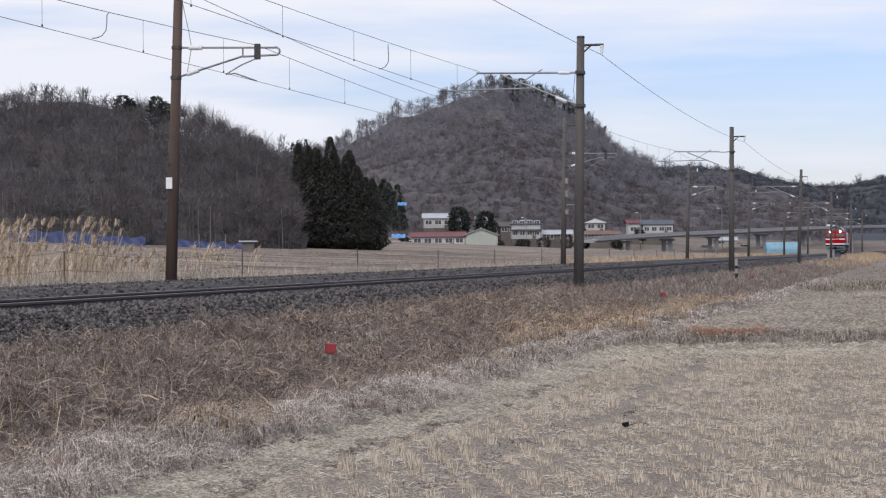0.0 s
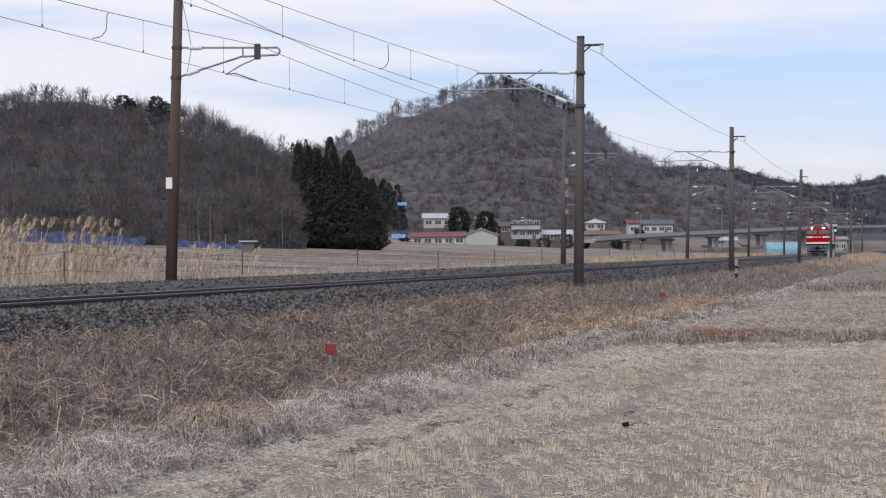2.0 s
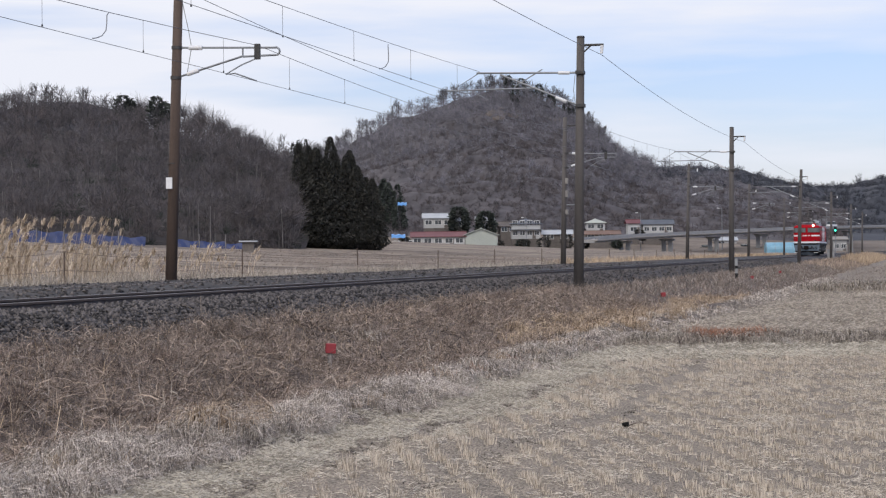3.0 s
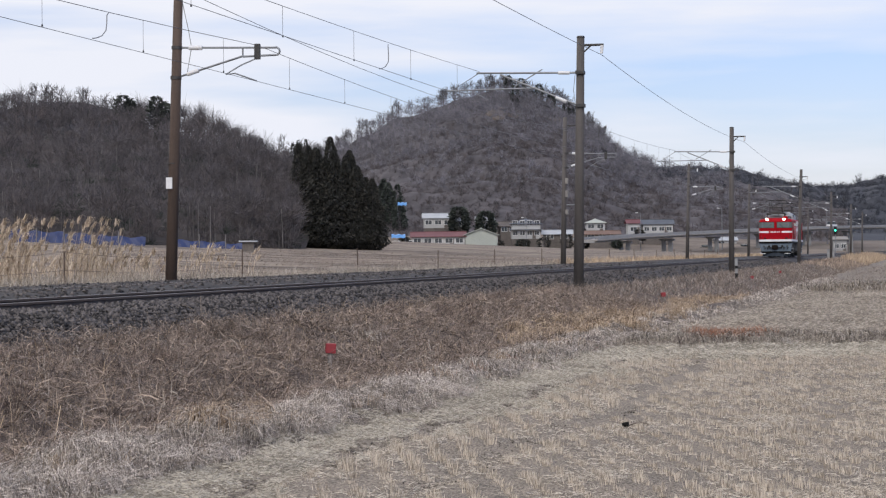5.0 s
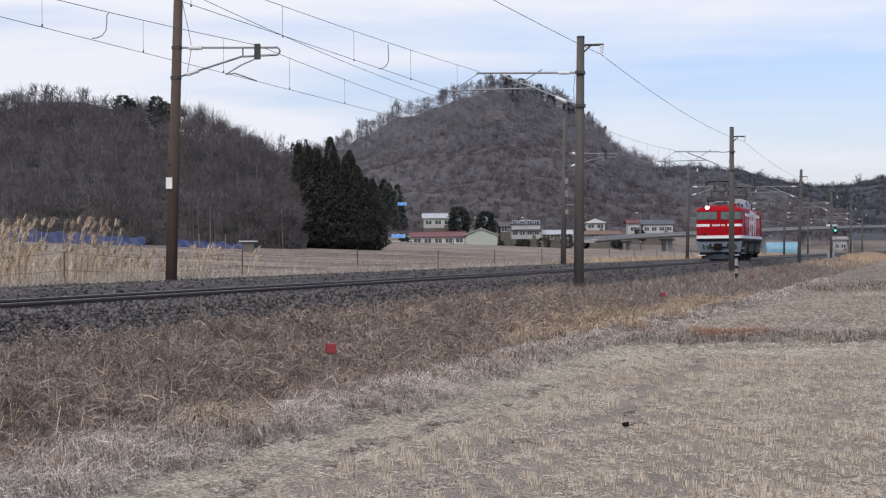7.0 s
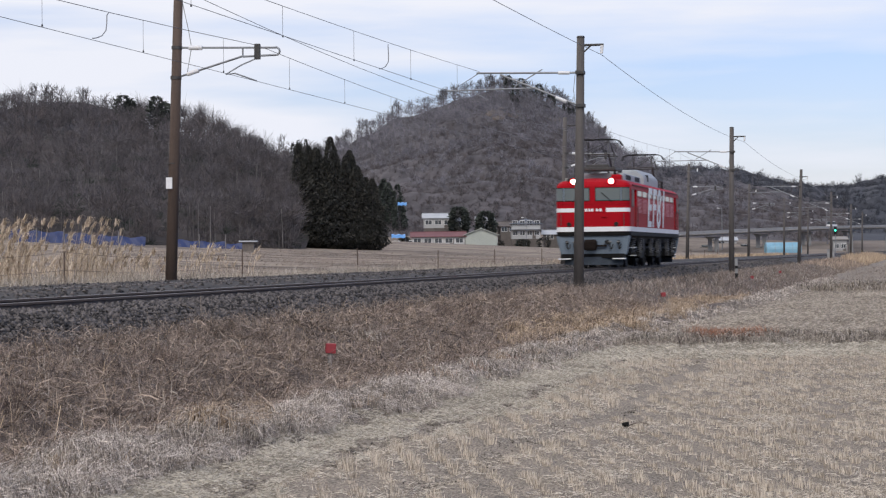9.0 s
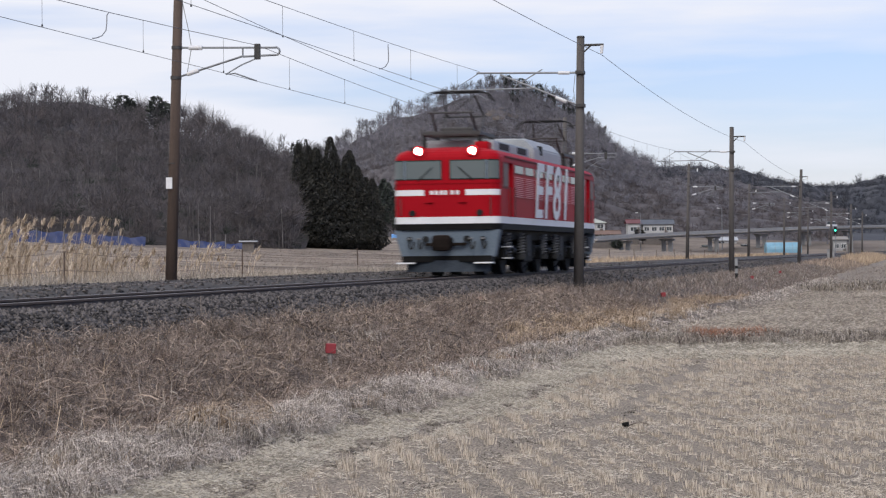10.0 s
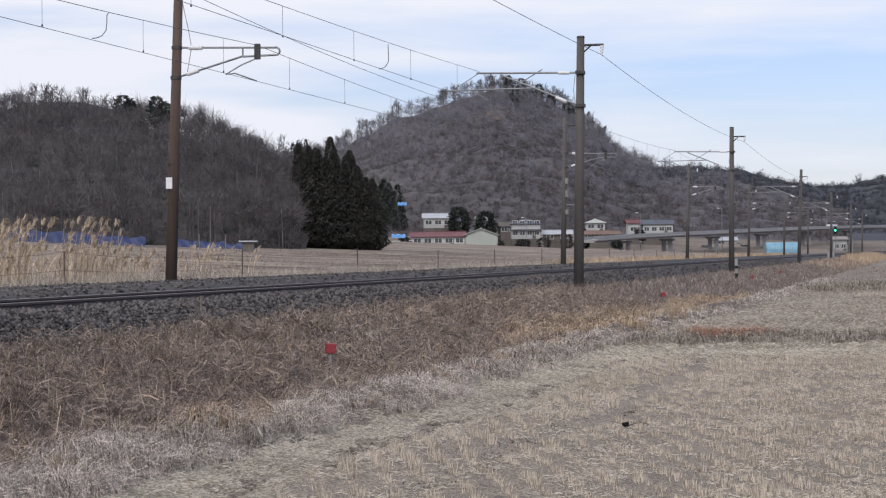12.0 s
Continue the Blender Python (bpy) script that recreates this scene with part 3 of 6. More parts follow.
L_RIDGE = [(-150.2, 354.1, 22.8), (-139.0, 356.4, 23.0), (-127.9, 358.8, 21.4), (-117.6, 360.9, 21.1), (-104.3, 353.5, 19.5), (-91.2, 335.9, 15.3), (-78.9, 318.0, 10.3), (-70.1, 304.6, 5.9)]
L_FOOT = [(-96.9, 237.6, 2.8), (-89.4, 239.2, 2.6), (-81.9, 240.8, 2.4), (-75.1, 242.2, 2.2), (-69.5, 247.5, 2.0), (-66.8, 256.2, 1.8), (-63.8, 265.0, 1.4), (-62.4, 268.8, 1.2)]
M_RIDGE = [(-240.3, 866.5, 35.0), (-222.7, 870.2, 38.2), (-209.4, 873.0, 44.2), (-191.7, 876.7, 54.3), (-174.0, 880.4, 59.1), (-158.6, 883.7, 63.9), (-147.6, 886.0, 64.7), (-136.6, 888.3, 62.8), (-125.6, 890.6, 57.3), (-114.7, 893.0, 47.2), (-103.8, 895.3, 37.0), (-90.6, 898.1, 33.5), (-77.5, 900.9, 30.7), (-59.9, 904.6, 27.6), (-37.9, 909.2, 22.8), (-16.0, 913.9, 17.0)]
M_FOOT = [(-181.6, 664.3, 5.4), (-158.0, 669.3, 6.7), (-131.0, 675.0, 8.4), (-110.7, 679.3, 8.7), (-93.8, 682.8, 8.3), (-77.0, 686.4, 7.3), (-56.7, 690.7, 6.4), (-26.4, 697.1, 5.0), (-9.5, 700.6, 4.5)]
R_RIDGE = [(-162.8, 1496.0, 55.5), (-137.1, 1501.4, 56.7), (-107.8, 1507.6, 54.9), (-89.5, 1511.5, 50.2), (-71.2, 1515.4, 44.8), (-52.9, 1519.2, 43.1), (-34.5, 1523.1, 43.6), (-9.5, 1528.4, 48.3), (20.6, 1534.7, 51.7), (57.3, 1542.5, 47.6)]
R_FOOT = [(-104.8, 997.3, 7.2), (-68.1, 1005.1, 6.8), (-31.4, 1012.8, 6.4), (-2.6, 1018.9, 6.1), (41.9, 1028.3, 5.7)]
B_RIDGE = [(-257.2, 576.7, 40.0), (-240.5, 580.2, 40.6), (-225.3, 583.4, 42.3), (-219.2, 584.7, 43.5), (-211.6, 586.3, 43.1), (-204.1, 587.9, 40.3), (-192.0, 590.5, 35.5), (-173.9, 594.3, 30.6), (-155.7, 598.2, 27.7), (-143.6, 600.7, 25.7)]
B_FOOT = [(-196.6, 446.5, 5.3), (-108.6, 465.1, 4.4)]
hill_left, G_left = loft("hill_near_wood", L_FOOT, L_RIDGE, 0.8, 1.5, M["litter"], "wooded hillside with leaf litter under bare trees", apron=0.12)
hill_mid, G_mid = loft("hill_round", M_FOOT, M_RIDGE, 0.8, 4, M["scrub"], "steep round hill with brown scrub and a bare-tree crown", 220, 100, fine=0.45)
hill_right, G_right = loft("hill_distant", R_FOOT, R_RIDGE, 0.8, 6, M["farwood"], "low distant wooded hills tinted blue-grey for haze", 140, 30, 0.4)
hill_back, G_back = loft("hill_behind_wood", B_FOOT, B_RIDGE, 0.8, 3, M["farwood"], "wooded ridge tinted haze grey, seen behind the nearer wood", 90, 24)
# ---- woods
def bare_tree(rng, height, segs_deep=4, spread=0.55, twigs=3, rise=0.22):
    """Segments of a leafless tree, from the trunk out to its twigs, as rows of two ends and two radii."""
    out = []

    def grow(p, d, length, r, depth):
        q = p + d * length
        out.append((*p, *q, r, r * 0.62))
        if depth == 0:
            return
        for _ in range(twigs if depth < segs_deep else twigs + 2):
            f = rng.uniform(0.45, 1.0)
            nd = d + rng.normal(0, spread, 3) + np.array([0, 0, rise])
            nd /= np.linalg.norm(nd)
            grow(p + d * length * f, nd, length * rng.uniform(0.5, 0.75), r * 0.5, depth - 1)

    lean = np.array([rng.normal(0, 0.06), rng.normal(0, 0.06), 1.0])
    grow(np.zeros(3), lean / np.linalg.norm(lean), height * 0.40, height * 0.011, segs_deep)
    return np.array(out)


def sticks(S):
    """Three-sided tapered prisms from segments."""
    a, b, r0, r1 = S[:, :3], S[:, 3:6], S[:, 6:7], S[:, 7:8]
    d = b - a
    d = d / np.maximum(np.linalg.norm(d, axis=1, keepdims=True), 1e-6)
    u = np.cross(d, np.array([0.31, 0.87, 0.38]))
    u /= np.maximum(np.linalg.norm(u, axis=1, keepdims=True), 1e-6)
    v = np.cross(d, u)
    rows = []
    for c, r in ((a, r0), (b, r1)):
        for k in range(3):
            t = k * 2.0944
            rows.append(c + (u * math.cos(t) + v * math.sin(t)) * r)
    V = np.stack(rows, 1)
    F = np.array([(0, 1, 4), (0, 4, 3), (1, 2, 5), (1, 5, 4), (2, 0, 3), (2, 3, 5)])
    n = len(S)
    return V.reshape(-1, 3), (F[None] + (np.arange(n) * 6)[:, None, None]).reshape(-1, 3)


def stand(kinds, places, scales, rng):
    """Copies of a few tree kinds, turned and scaled, as one set of sticks."""
    sets = []
    for p, s in zip(places, scales):
        S = kinds[rng.integers(0, len(kinds))].copy()
        a = rng.uniform(0, 6.28)
        c, q = math.cos(a), math.sin(a)
        for o in (0, 3):
            x, y = S[:, o].copy(), S[:, o + 1].copy()
            S[:, o], S[:, o + 1] = (x * c - y * q) * s, (x * q + y * c) * s
            S[:, o + 2] *= s
        S[:, 6:] *= s
        S[:, :3] += p
        S[:, 3:6] += p
        sets.append(S)
    return sticks(np.concatenate(sets))


def spots(G, n, lo, hi, rng, t0=0.0, t1=1.0):
    """Random places on a hill between two heights of its slope (0 foot, 1 ridge)."""
    m, k = G.shape[0] - 1, G.shape[1] - 1
    r, c = rng.uniform(lo, hi, n) * m, rng.uniform(t0, t1, n) * k
    i, j = np.minimum(r.astype(int), m - 1), np.minimum(c.astype(int), k - 1)
    fr, fc = (r - i)[:, None], (c - j)[:, None]
    return (G[i, j] * (1 - fr) + G[i + 1, j] * fr) * (1 - fc) + (G[i, j + 1] * (1 - fr) + G[i + 1, j + 1] * fr) * fc


rng = np.random.default_rng(5)
kinds = [bare_tree(rng, 1.0, 4, 0.5, 3) for _ in range(5)]
upright_kinds = [bare_tree(rng, 1.0, 4, 0.3, 3, 0.45) for _ in range(5)]
light_kinds = [bare_tree(rng, 1.0, 3, 0.5, 3) for _ in range(4)]
for S in kinds + light_kinds + upright_kinds:
    S[:, 6:] = np.maximum(S[:, 6:], 0.0018)
tw = [bare_tree(rng, 1.0, 2, 0.5, 4) for _ in range(4)]
for S in tw:
    S[:, 6:] = np.maximum(S[:, 6:], 0.006)
P = np.concatenate([spots(G_left, 150, 0.02, 0.97, rng, 0, 0.93), spots(G_left, 60, 0.93, 1.0, rng, 0, 0.97)])
sc = np.concatenate([rng.uniform(5.0, 8.5, 150), rng.uniform(4.5, 7.5, 60)])
joined("bare_woods", [stand(kinds + upright_kinds, P, sc, rng)], M["bark"], "dense grey-brown leafless wood covering the hillside", "trees")


def brush(places, sizes, per, thin, rng, squat=0.8, reach=0.9):
    """Fuzzy heads of fine twigs: slivers that spread from each place."""
    n = len(places) * per
    c = np.repeat(np.asarray(places), per, 0)
    s = np.repeat(np.asarray(sizes), per)[:, None]
    d = rng.normal(0, 1, (n, 3))
    d[:, 2] = np.abs(d[:, 2]) * squat + 0.1
    d /= np.linalg.norm(d, axis=1, keepdims=True)
    a = c + d * s * rng.uniform(0.0, 0.65, (n, 1))
    b = a + (d + rng.normal(0, 0.35, (n, 3))) * s * rng.uniform(0.25, 0.6, (n, 1)) * reach
    u = np.cross(d, rng.normal(0, 1, (n, 3)))
    u /= np.linalg.norm(u, axis=1, keepdims=True)
    V = np.stack([a - u * s * thin, a + u * s * thin, b], 1).reshape(-1, 3)
    return V, np.arange(3 * n).reshape(-1, 3)


up = np.array([0, 0, 1.0])
PL = spots(G_left, 1500, 0.0, 0.99, rng, 0, 0.95)
PE = spots(G_left, 230, 0.93, 1.0, rng, 0, 0.98)
joined("wood_undergrowth", [brush(PL[:800] + up * rng.uniform(0.3, 5.5, (800, 1)), rng.uniform(1.4, 3.0, 800), 140, 0.009, rng, 1.8),
                            brush(PE + up * rng.uniform(1.5, 4.5, (230, 1)), rng.uniform(1.5, 2.6, 230), 260, 0.0055, rng, 1.3)],
       M["twig"], "tangled leafless undergrowth and fine twigs in the wood", "shrubs")
joined("wood_brown_brush", [brush(PL[800:] + up * rng.uniform(0.2, 5.0, (700, 1)), rng.uniform(1.2, 2.8, 700), 130, 0.009, rng, 1.8)],
       M["scrubtwig"], "brown bare bushes between the grey trunks", "shrubs")
PG = spots(G_left, 170, 0.03, 0.7, rng, 0, 0.95)
joined("wood_evergreens", [brush(PG + up * rng.uniform(0.0, 2.5, (170, 1)), rng.uniform(0.9, 2.0, 170), 150, 0.02, rng)], M["pine"], "dark evergreen bushes under the bare trees", "shrubs")
PT = spots(G_left, 110, 0.0, 0.45, rng, 0, 0.95)
TL = np.stack([rng.normal(0, 0.25, 110), rng.normal(0, 0.25, 110), rng.uniform(3.0, 6.5, 110)], -1)
RT = rng.uniform(0.035, 0.075, (110, 1))
joined("pale_trunks", [sticks(np.concatenate([PT, PT + TL, RT, RT * 0.5], 1))], M["paletrunk"], "slender pale bare trunks at the edge of the wood", "trees")
P = np.concatenate([spots(G_mid, 200, 0.5, 0.98, rng, 0.0, 0.72), spots(G_mid, 60, 0.95, 1.0, rng, 0.6, 1.0)])
joined("hill_woods", [stand(light_kinds, P, np.concatenate([rng.uniform(5, 9, 200), rng.uniform(5, 8, 60)]), rng), stand(upright_kinds, spots(G_mid, 150, 0.95, 1.0, rng, 0.02, 0.64), rng.uniform(6.5, 10.0, 150), rng)], M["bark"], "bare deciduous trees along the hill crest", "trees")
PM = spots(G_mid, 4600, 0.0, 0.72, rng, 0.0, 1.0)
PU = np.concatenate([spots(G_mid, 900, 0.2, 0.99, rng, 0.0, 0.85), spots(G_mid, 1000, 0.5, 0.99, rng, 0.0, 0.72), spots(G_mid, 600, 0.7, 0.99, rng, 0.0, 0.7)])
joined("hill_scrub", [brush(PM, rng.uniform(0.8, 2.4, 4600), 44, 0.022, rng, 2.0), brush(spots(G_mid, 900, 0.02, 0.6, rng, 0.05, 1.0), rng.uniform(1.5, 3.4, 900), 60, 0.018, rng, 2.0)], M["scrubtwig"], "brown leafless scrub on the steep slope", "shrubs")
joined("hill_thicket", [brush(PU + up * rng.uniform(0.3, 4, (2500, 1)), rng.uniform(1.8, 3.8, 2500), 80, 0.012, rng, 2.2)], M["haze_greytwig"], "dense bare thicket on the upper hill", "shrubs")
PC = spots(G_mid, 300, 0.94, 1.0, rng, 0.02, 0.72)
joined("crest_twigs", [brush(PC + up * rng.uniform(1.0, 5.5, (300, 1)), rng.uniform(1.8, 3.2, 300), 120, 0.006, rng, 1.2)], M["twig"], "fine bare twigs of the trees on the crest", "trees")
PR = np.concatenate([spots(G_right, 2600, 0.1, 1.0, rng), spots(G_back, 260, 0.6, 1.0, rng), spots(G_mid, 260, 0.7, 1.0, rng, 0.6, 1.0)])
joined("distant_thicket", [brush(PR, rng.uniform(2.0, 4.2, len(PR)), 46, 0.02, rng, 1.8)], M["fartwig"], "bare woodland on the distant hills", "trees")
P = np.concatenate([spots(G_back, 90, 0.9, 1.0, rng), spots(G_right, 40, 0.7, 1.0, rng)])
joined("distant_trees", [stand(tw, P, rng.uniform(5, 9, len(P)), rng)], M["bark"], "tiny bare trees on the distant ridges", "trees")



def sprays(rng, n, shape, size, droop):
    """Foliage sprays round a trunk; shape gives the crown's radius at each relative height."""
    t = rng.uniform(0, 1, n)
    a = rng.uniform(0, 6.28, n)
    R = shape(t) * (1 + 0.13 * np.sin(a * 3 + t * 23) + 0.12 * np.sin(a * 5 - t * 41)) * rng.uniform(0.35, 1.0, n) ** 0.5
    c = np.stack([np.cos(a) * R, np.sin(a) * R, t], -1)
    d = np.stack([np.cos(a), np.sin(a), droop + rng.normal(0, 0.25, n)], -1)
    s = np.cross(d, rng.normal(0, 1, (n, 3)))
    s /= np.linalg.norm(s, axis=1, keepdims=True)
    return t, c, d, s, size * rng.uniform(0.6, 1.4, n)


def evergreen(name, at, height, width, shape, n, mat, label, category, seed, size=0.55, droop=-0.35, group=""):
    r = np.random.default_rng(seed)
    ob = thing(name, label, category, group, at=pose(*at))
    part("trunk", tube(bmesh.new(), (0, 0, -0.5), (0, 0, height * 0.93), height * 0.018, 0.03, 8), M["bark"], ob)
    t, c, d, s, z = sprays(r, n, shape, size, droop)
    C = c * np.array([width, width, height])
    z = z[:, None]
    V = np.stack([C - s * z * 0.26, C + s * z * 0.26, C + d * z * 1.2 + s * z * 0.1, C + d * z * 0.6 - s * z * 0.3 + np.array([0, 0, 0.15]) * z], 1).reshape(-1, 3)
    F = (np.array([(0, 1, 2), (0, 2, 3)])[None] + (np.arange(n) * 4)[:, None, None]).reshape(-1, 3)
    cr = new("crown", mesh_of("crown", V, F, mat))
    cr.parent = ob
    cr["label"] = "crown of many small dark sprays"
    return ob


def cedar_shape(t):
    return np.clip(np.where(t < 0.12, t / 0.12, (1 - t) / 0.88), 0, 1) ** 0.75 * np.where(t < 0.03, 0.3, 1)


def round_shape(t):
    return np.sqrt(np.clip(1 - (2 * t - 1.0) ** 2, 0, 1))


for i, (x, y, h, w) in enumerate(((-67.6, 289.8, 14.0, 2.0), (-66.0, 289.2, 13.4, 2.4), (-64.6, 291.5, 13.6, 2.6), (-63.4, 288.6, 14.6, 2.6), (-62.0, 290.6, 12.2, 2.3), (-61.4, 289.4, 12.0, 2.4), (-60.6, 290.6, 10.6, 2.0), (-62.8, 287.4, 11.8, 2.5), (-65.4, 287.8, 12.0, 2.3), (-59.5, 290.2, 10.8, 2.2), (-60.2, 288.4, 11.2, 2.2), (-68.2, 288.6, 12.6, 1.9), (-62.2, 297.0, 10.0, 2.0), (-63.6, 296.0, 12.8, 2.2), (-58.4, 289.4, 8.6, 2.0), (-64.6, 288.0, 13.2, 2.6), (-61.6, 288.0, 11.4, 2.4), (-66.8, 288.6, 12.4, 2.2))):
    evergreen("cedar_tree", (x, y, float(ground_z(x, y)) - 0.1), h * (0.9 + 0.1 * (i % 3)), w * 1.06, cedar_shape, 5600, M["cedar"], "tall dark conical cedar in a dense clump", "tree", 40 + i, 0.25, -0.55, "cedar clump")
for i, p in enumerate(spots(G_left, 4, 0.75, 0.95, rng, 0.3, 0.62)):
    evergreen("pine_tree", tuple(p), 6.5 + (i % 3), 1.6, lambda t: np.where(t < 0.45, 0.05, round_shape((t - 0.45) / 0.55) * (0.6 + 0.4 * np.sin(t * 40) ** 2)), 1400, M["pine"], "dark pine standing among bare trees", "tree", 70 + i, 0.38, 0.1, "pines in the wood")
for i, p in enumerate(spots(G_mid, 9, 0.84, 0.97, rng, 0.38, 0.55)):
    evergreen("pine_tree", tuple(p), 5.5 + (i % 4), 1.5, round_shape, 700, M["pine"], "dark evergreen on the hill crest", "tree", 90 + i, 0.5, 0.0, "evergreens on the hill")
for i, p in enumerate(spots(G_mid, 26, 0.02, 0.22, rng, 0.12, 0.195)):
    evergreen("cedar_tree", tuple(p), 7.0 + (i % 4), 2.3, cedar_shape, 800, M["pine"], "dark cedar at the side of the hill", "tree", 120 + i, 0.6, -0.3, "cedars beside the hill")
for i, p in enumerate(spots(G_back, 8, 0.96, 1.0, rng, 0.78, 0.92)):
    evergreen("cedar_tree", tuple(p), 3.6 + (i % 3) * 0.7, 0.9, cedar_shape, 300, M["pine"], "small pointed conifer on the far ridge", "tree", 150 + i, 0.35, -0.3, "conifers on the far ridge")

for i, (r_, c_, s_) in enumerate(((0.78, 0.385, 5.0), (0.72, 0.36, 4.2), (0.75, 0.41, 3.6), (0.8, 0.5, 3.4), (0.66, 0.37, 3.0), (0.83, 0.52, 2.8))):
    q_ = G_mid[int(r_ * (G_mid.shape[0] - 1)), int(c_ * (G_mid.shape[1] - 1))]
    bm = bmesh.new()
    bmesh.ops.create_icosphere(bm, subdivisions=3, radius=1.0)
    for v in bm.verts:
        v.co *= 0.7 + 0.55 * noise.noise(v.co * 1.3 + Vector((i * 7, 0, 0))) + 0.25 * noise.noise(v.co * 4 + Vector((i * 3, 5, 0)))
        v.co = Vector((v.co.x * s_ * 0.8, v.co.y * s_ * 0.5, v.co.z * s_ * 0.75))
    ob = part("rock_outcrop", bm, M["rock"])
    ob.matrix_basis = pose(*q_)
    tagged(ob, "pale tan rock face showing through the hillside woods", "rock", "rock faces on the hill")
# ---------------------------------------------------------------- village below the hill


def house(at, turn, w, d, eaves, rise, wall, roof, label, floors=1, hip=False, windows=4):
    """A house with foundation, walls, overhanging roof and framed windows on its front and side."""
    ob = thing("house", label, "house", "houses of the village", at=pose(*at, 0, 0, turn))
    part("foundation", box(bmesh.new(), -w / 2 + 0.1, w / 2 - 0.1, -d / 2 + 0.1, d / 2 - 0.1, -4.0, 0.3), M["brownwall"], ob, "dark stone footing")
    bm = box(bmesh.new(), -w / 2, w / 2, -d / 2, d / 2, 0.0, eaves)
    if not hip:
        for sx in (-1, 1):
            v = [bm.verts.new((sx * w / 2, y, z)) for y, z in ((-d / 2, eaves), (d / 2, eaves), (0, eaves + rise * 0.95))]
            u = [bm.verts.new((sx * (w / 2 - 0.15), y, z)) for y, z in ((-d / 2, eaves), (d / 2, eaves), (0, eaves + rise * 0.95))]
            bm.faces.new(v), bm.faces.new(u)
    part("wall", bm, wall, ob)
    o, t = 0.5, 0.14
    bm = bmesh.new()
    r = w / 2 - d / 2 if hip else w / 2 + o
    top = [(-max(r, 0.2), 0, eaves + rise), (max(r, 0.2), 0, eaves + rise)]
    low = [(-w / 2 - o, -d / 2 - o, eaves - 0.12), (w / 2 + o, -d / 2 - o, eaves - 0.12), (w / 2 + o, d / 2 + o, eaves - 0.12), (-w / 2 - o, d / 2 + o, eaves - 0.12)]
    A = [bm.verts.new(p) for p in low + top]
    B = [bm.verts.new((p[0], p[1], p[2] + t)) for p in low + top]
    for q in ((0, 1, 5, 4), (2, 3, 4, 5)):
        bm.faces.new([A[i] for i in reversed(q)]), bm.faces.new([B[i] for i in q])
    if hip:
        for q in ((1, 2, 5), (3, 0, 4)):
            bm.faces.new([A[i] for i in reversed(q)]), bm.faces.new([B[i] for i in q])
    for i, j in ((0, 1), (1, 2), (2, 3), (3, 0)) if hip else ((0, 1), (2, 3), (1, 5), (5, 2), (3, 4), (4, 0)):
        bm.faces.new((A[i], A[j], B[j], B[i]))
    rf = part("roof", bm, roof, ob)
    part("ridge", box(bmesh.new(), -max(r, 0.2), max(r, 0.2), -0.12, 0.12, eaves + rise + 0.05, eaves + rise + 0.28, 0.04), roof, rf)
    for fl in range(floors):
        z = 0.9 + fl * 2.7
        for k in range(windows):
            x = -w / 2 + w * (k + 0.5) / windows
            ww = min(1.0, w / windows * 0.36)
            fr = part("window", box(bmesh.new(), x - ww, x + ww, -d / 2 - 0.06, -d / 2 + 0.02, z, z + 1.25, 0.02), M["porcelain"], ob, "white-framed window")
            part("pane", box(bmesh.new(), x - ww + 0.08, x + ww - 0.08, -d / 2 - 0.07, -d / 2 - 0.03, z + 0.08, z + 1.17), M["window"], fr)
            part("mullion", box(bmesh.new(), x - 0.03, x + 0.03, -d / 2 - 0.08, -d / 2 - 0.03, z + 0.05, z + 1.2), M["porcelain"], fr)
        fr = part("window", box(bmesh.new(), w / 2 - 0.02, w / 2 + 0.06, -0.7, 0.7, z, z + 1.2, 0.02), M["porcelain"], ob, "white-framed window")
        part("pane", box(bmesh.new(), w / 2 + 0.03, w / 2 + 0.07, -0.62, 0.62, z + 0.08, z + 1.12), M["window"], fr)
    dr = part("door", box(bmesh.new(), w * 0.22, w * 0.22 + 0.9, -d / 2 - 0.05, -d / 2 + 0.02, 0.05, 2.05, 0.02), M["brownwall"], ob, "dark front door")
    part("door_handle", box(bmesh.new(), w * 0.22 + 0.72, w * 0.22 + 0.78, -d / 2 - 0.1, -d / 2 - 0.04, 0.95, 1.1), M["steel"], dr)
    if floors == 2:
        part("lower_roof", box(bmesh.new(), -w / 2 - 0.7, w / 2 + 0.7, -d / 2 - 1.1, -d / 2 + 0.1, 2.35, 2.5, 0.03), roof, ob)
    return ob


house((-101.5, 533, 2.3), 12, 12.6, 6.5, 2.5, 1.0, M["whitewall"], M["redroof"], "long white single-storey building with a dark red roof", 1, False, 5)
house((-91.3, 535, 2.3), 100, 7.0, 7.6, 2.8, 1.5, M["greenwall"], M["greenwall"], "pale green gabled shed beside the white building", 1, False, 2)
house((-115.3, 597, 7.6), 14, 7.6, 6.0, 2.7, 1.1, M["whitewall"], M["paleroof"], "white house with a pale sheet roof on the slope", 1, False, 3)
house((-90.4, 592, 4.4), 12, 7.6, 7.0, 4.0, 1.2, M["whitewall"], M["slateroof"], "two-storey house with a blue-grey hipped tile roof", 2, True, 4)
house((-103.5, 603, 6.8), 12, 4.5, 4.5, 2.6, 1.0, M["brownwall"], M["paleroof"], "small weathered shed with a pale roof", 1, False, 1)
house((-98.0, 606, 5.6), 20, 4.4, 5.0, 2.4, 1.0, M["brownwall"], M["brownwall"], "small dark house with a brown roof", 1, False, 2)
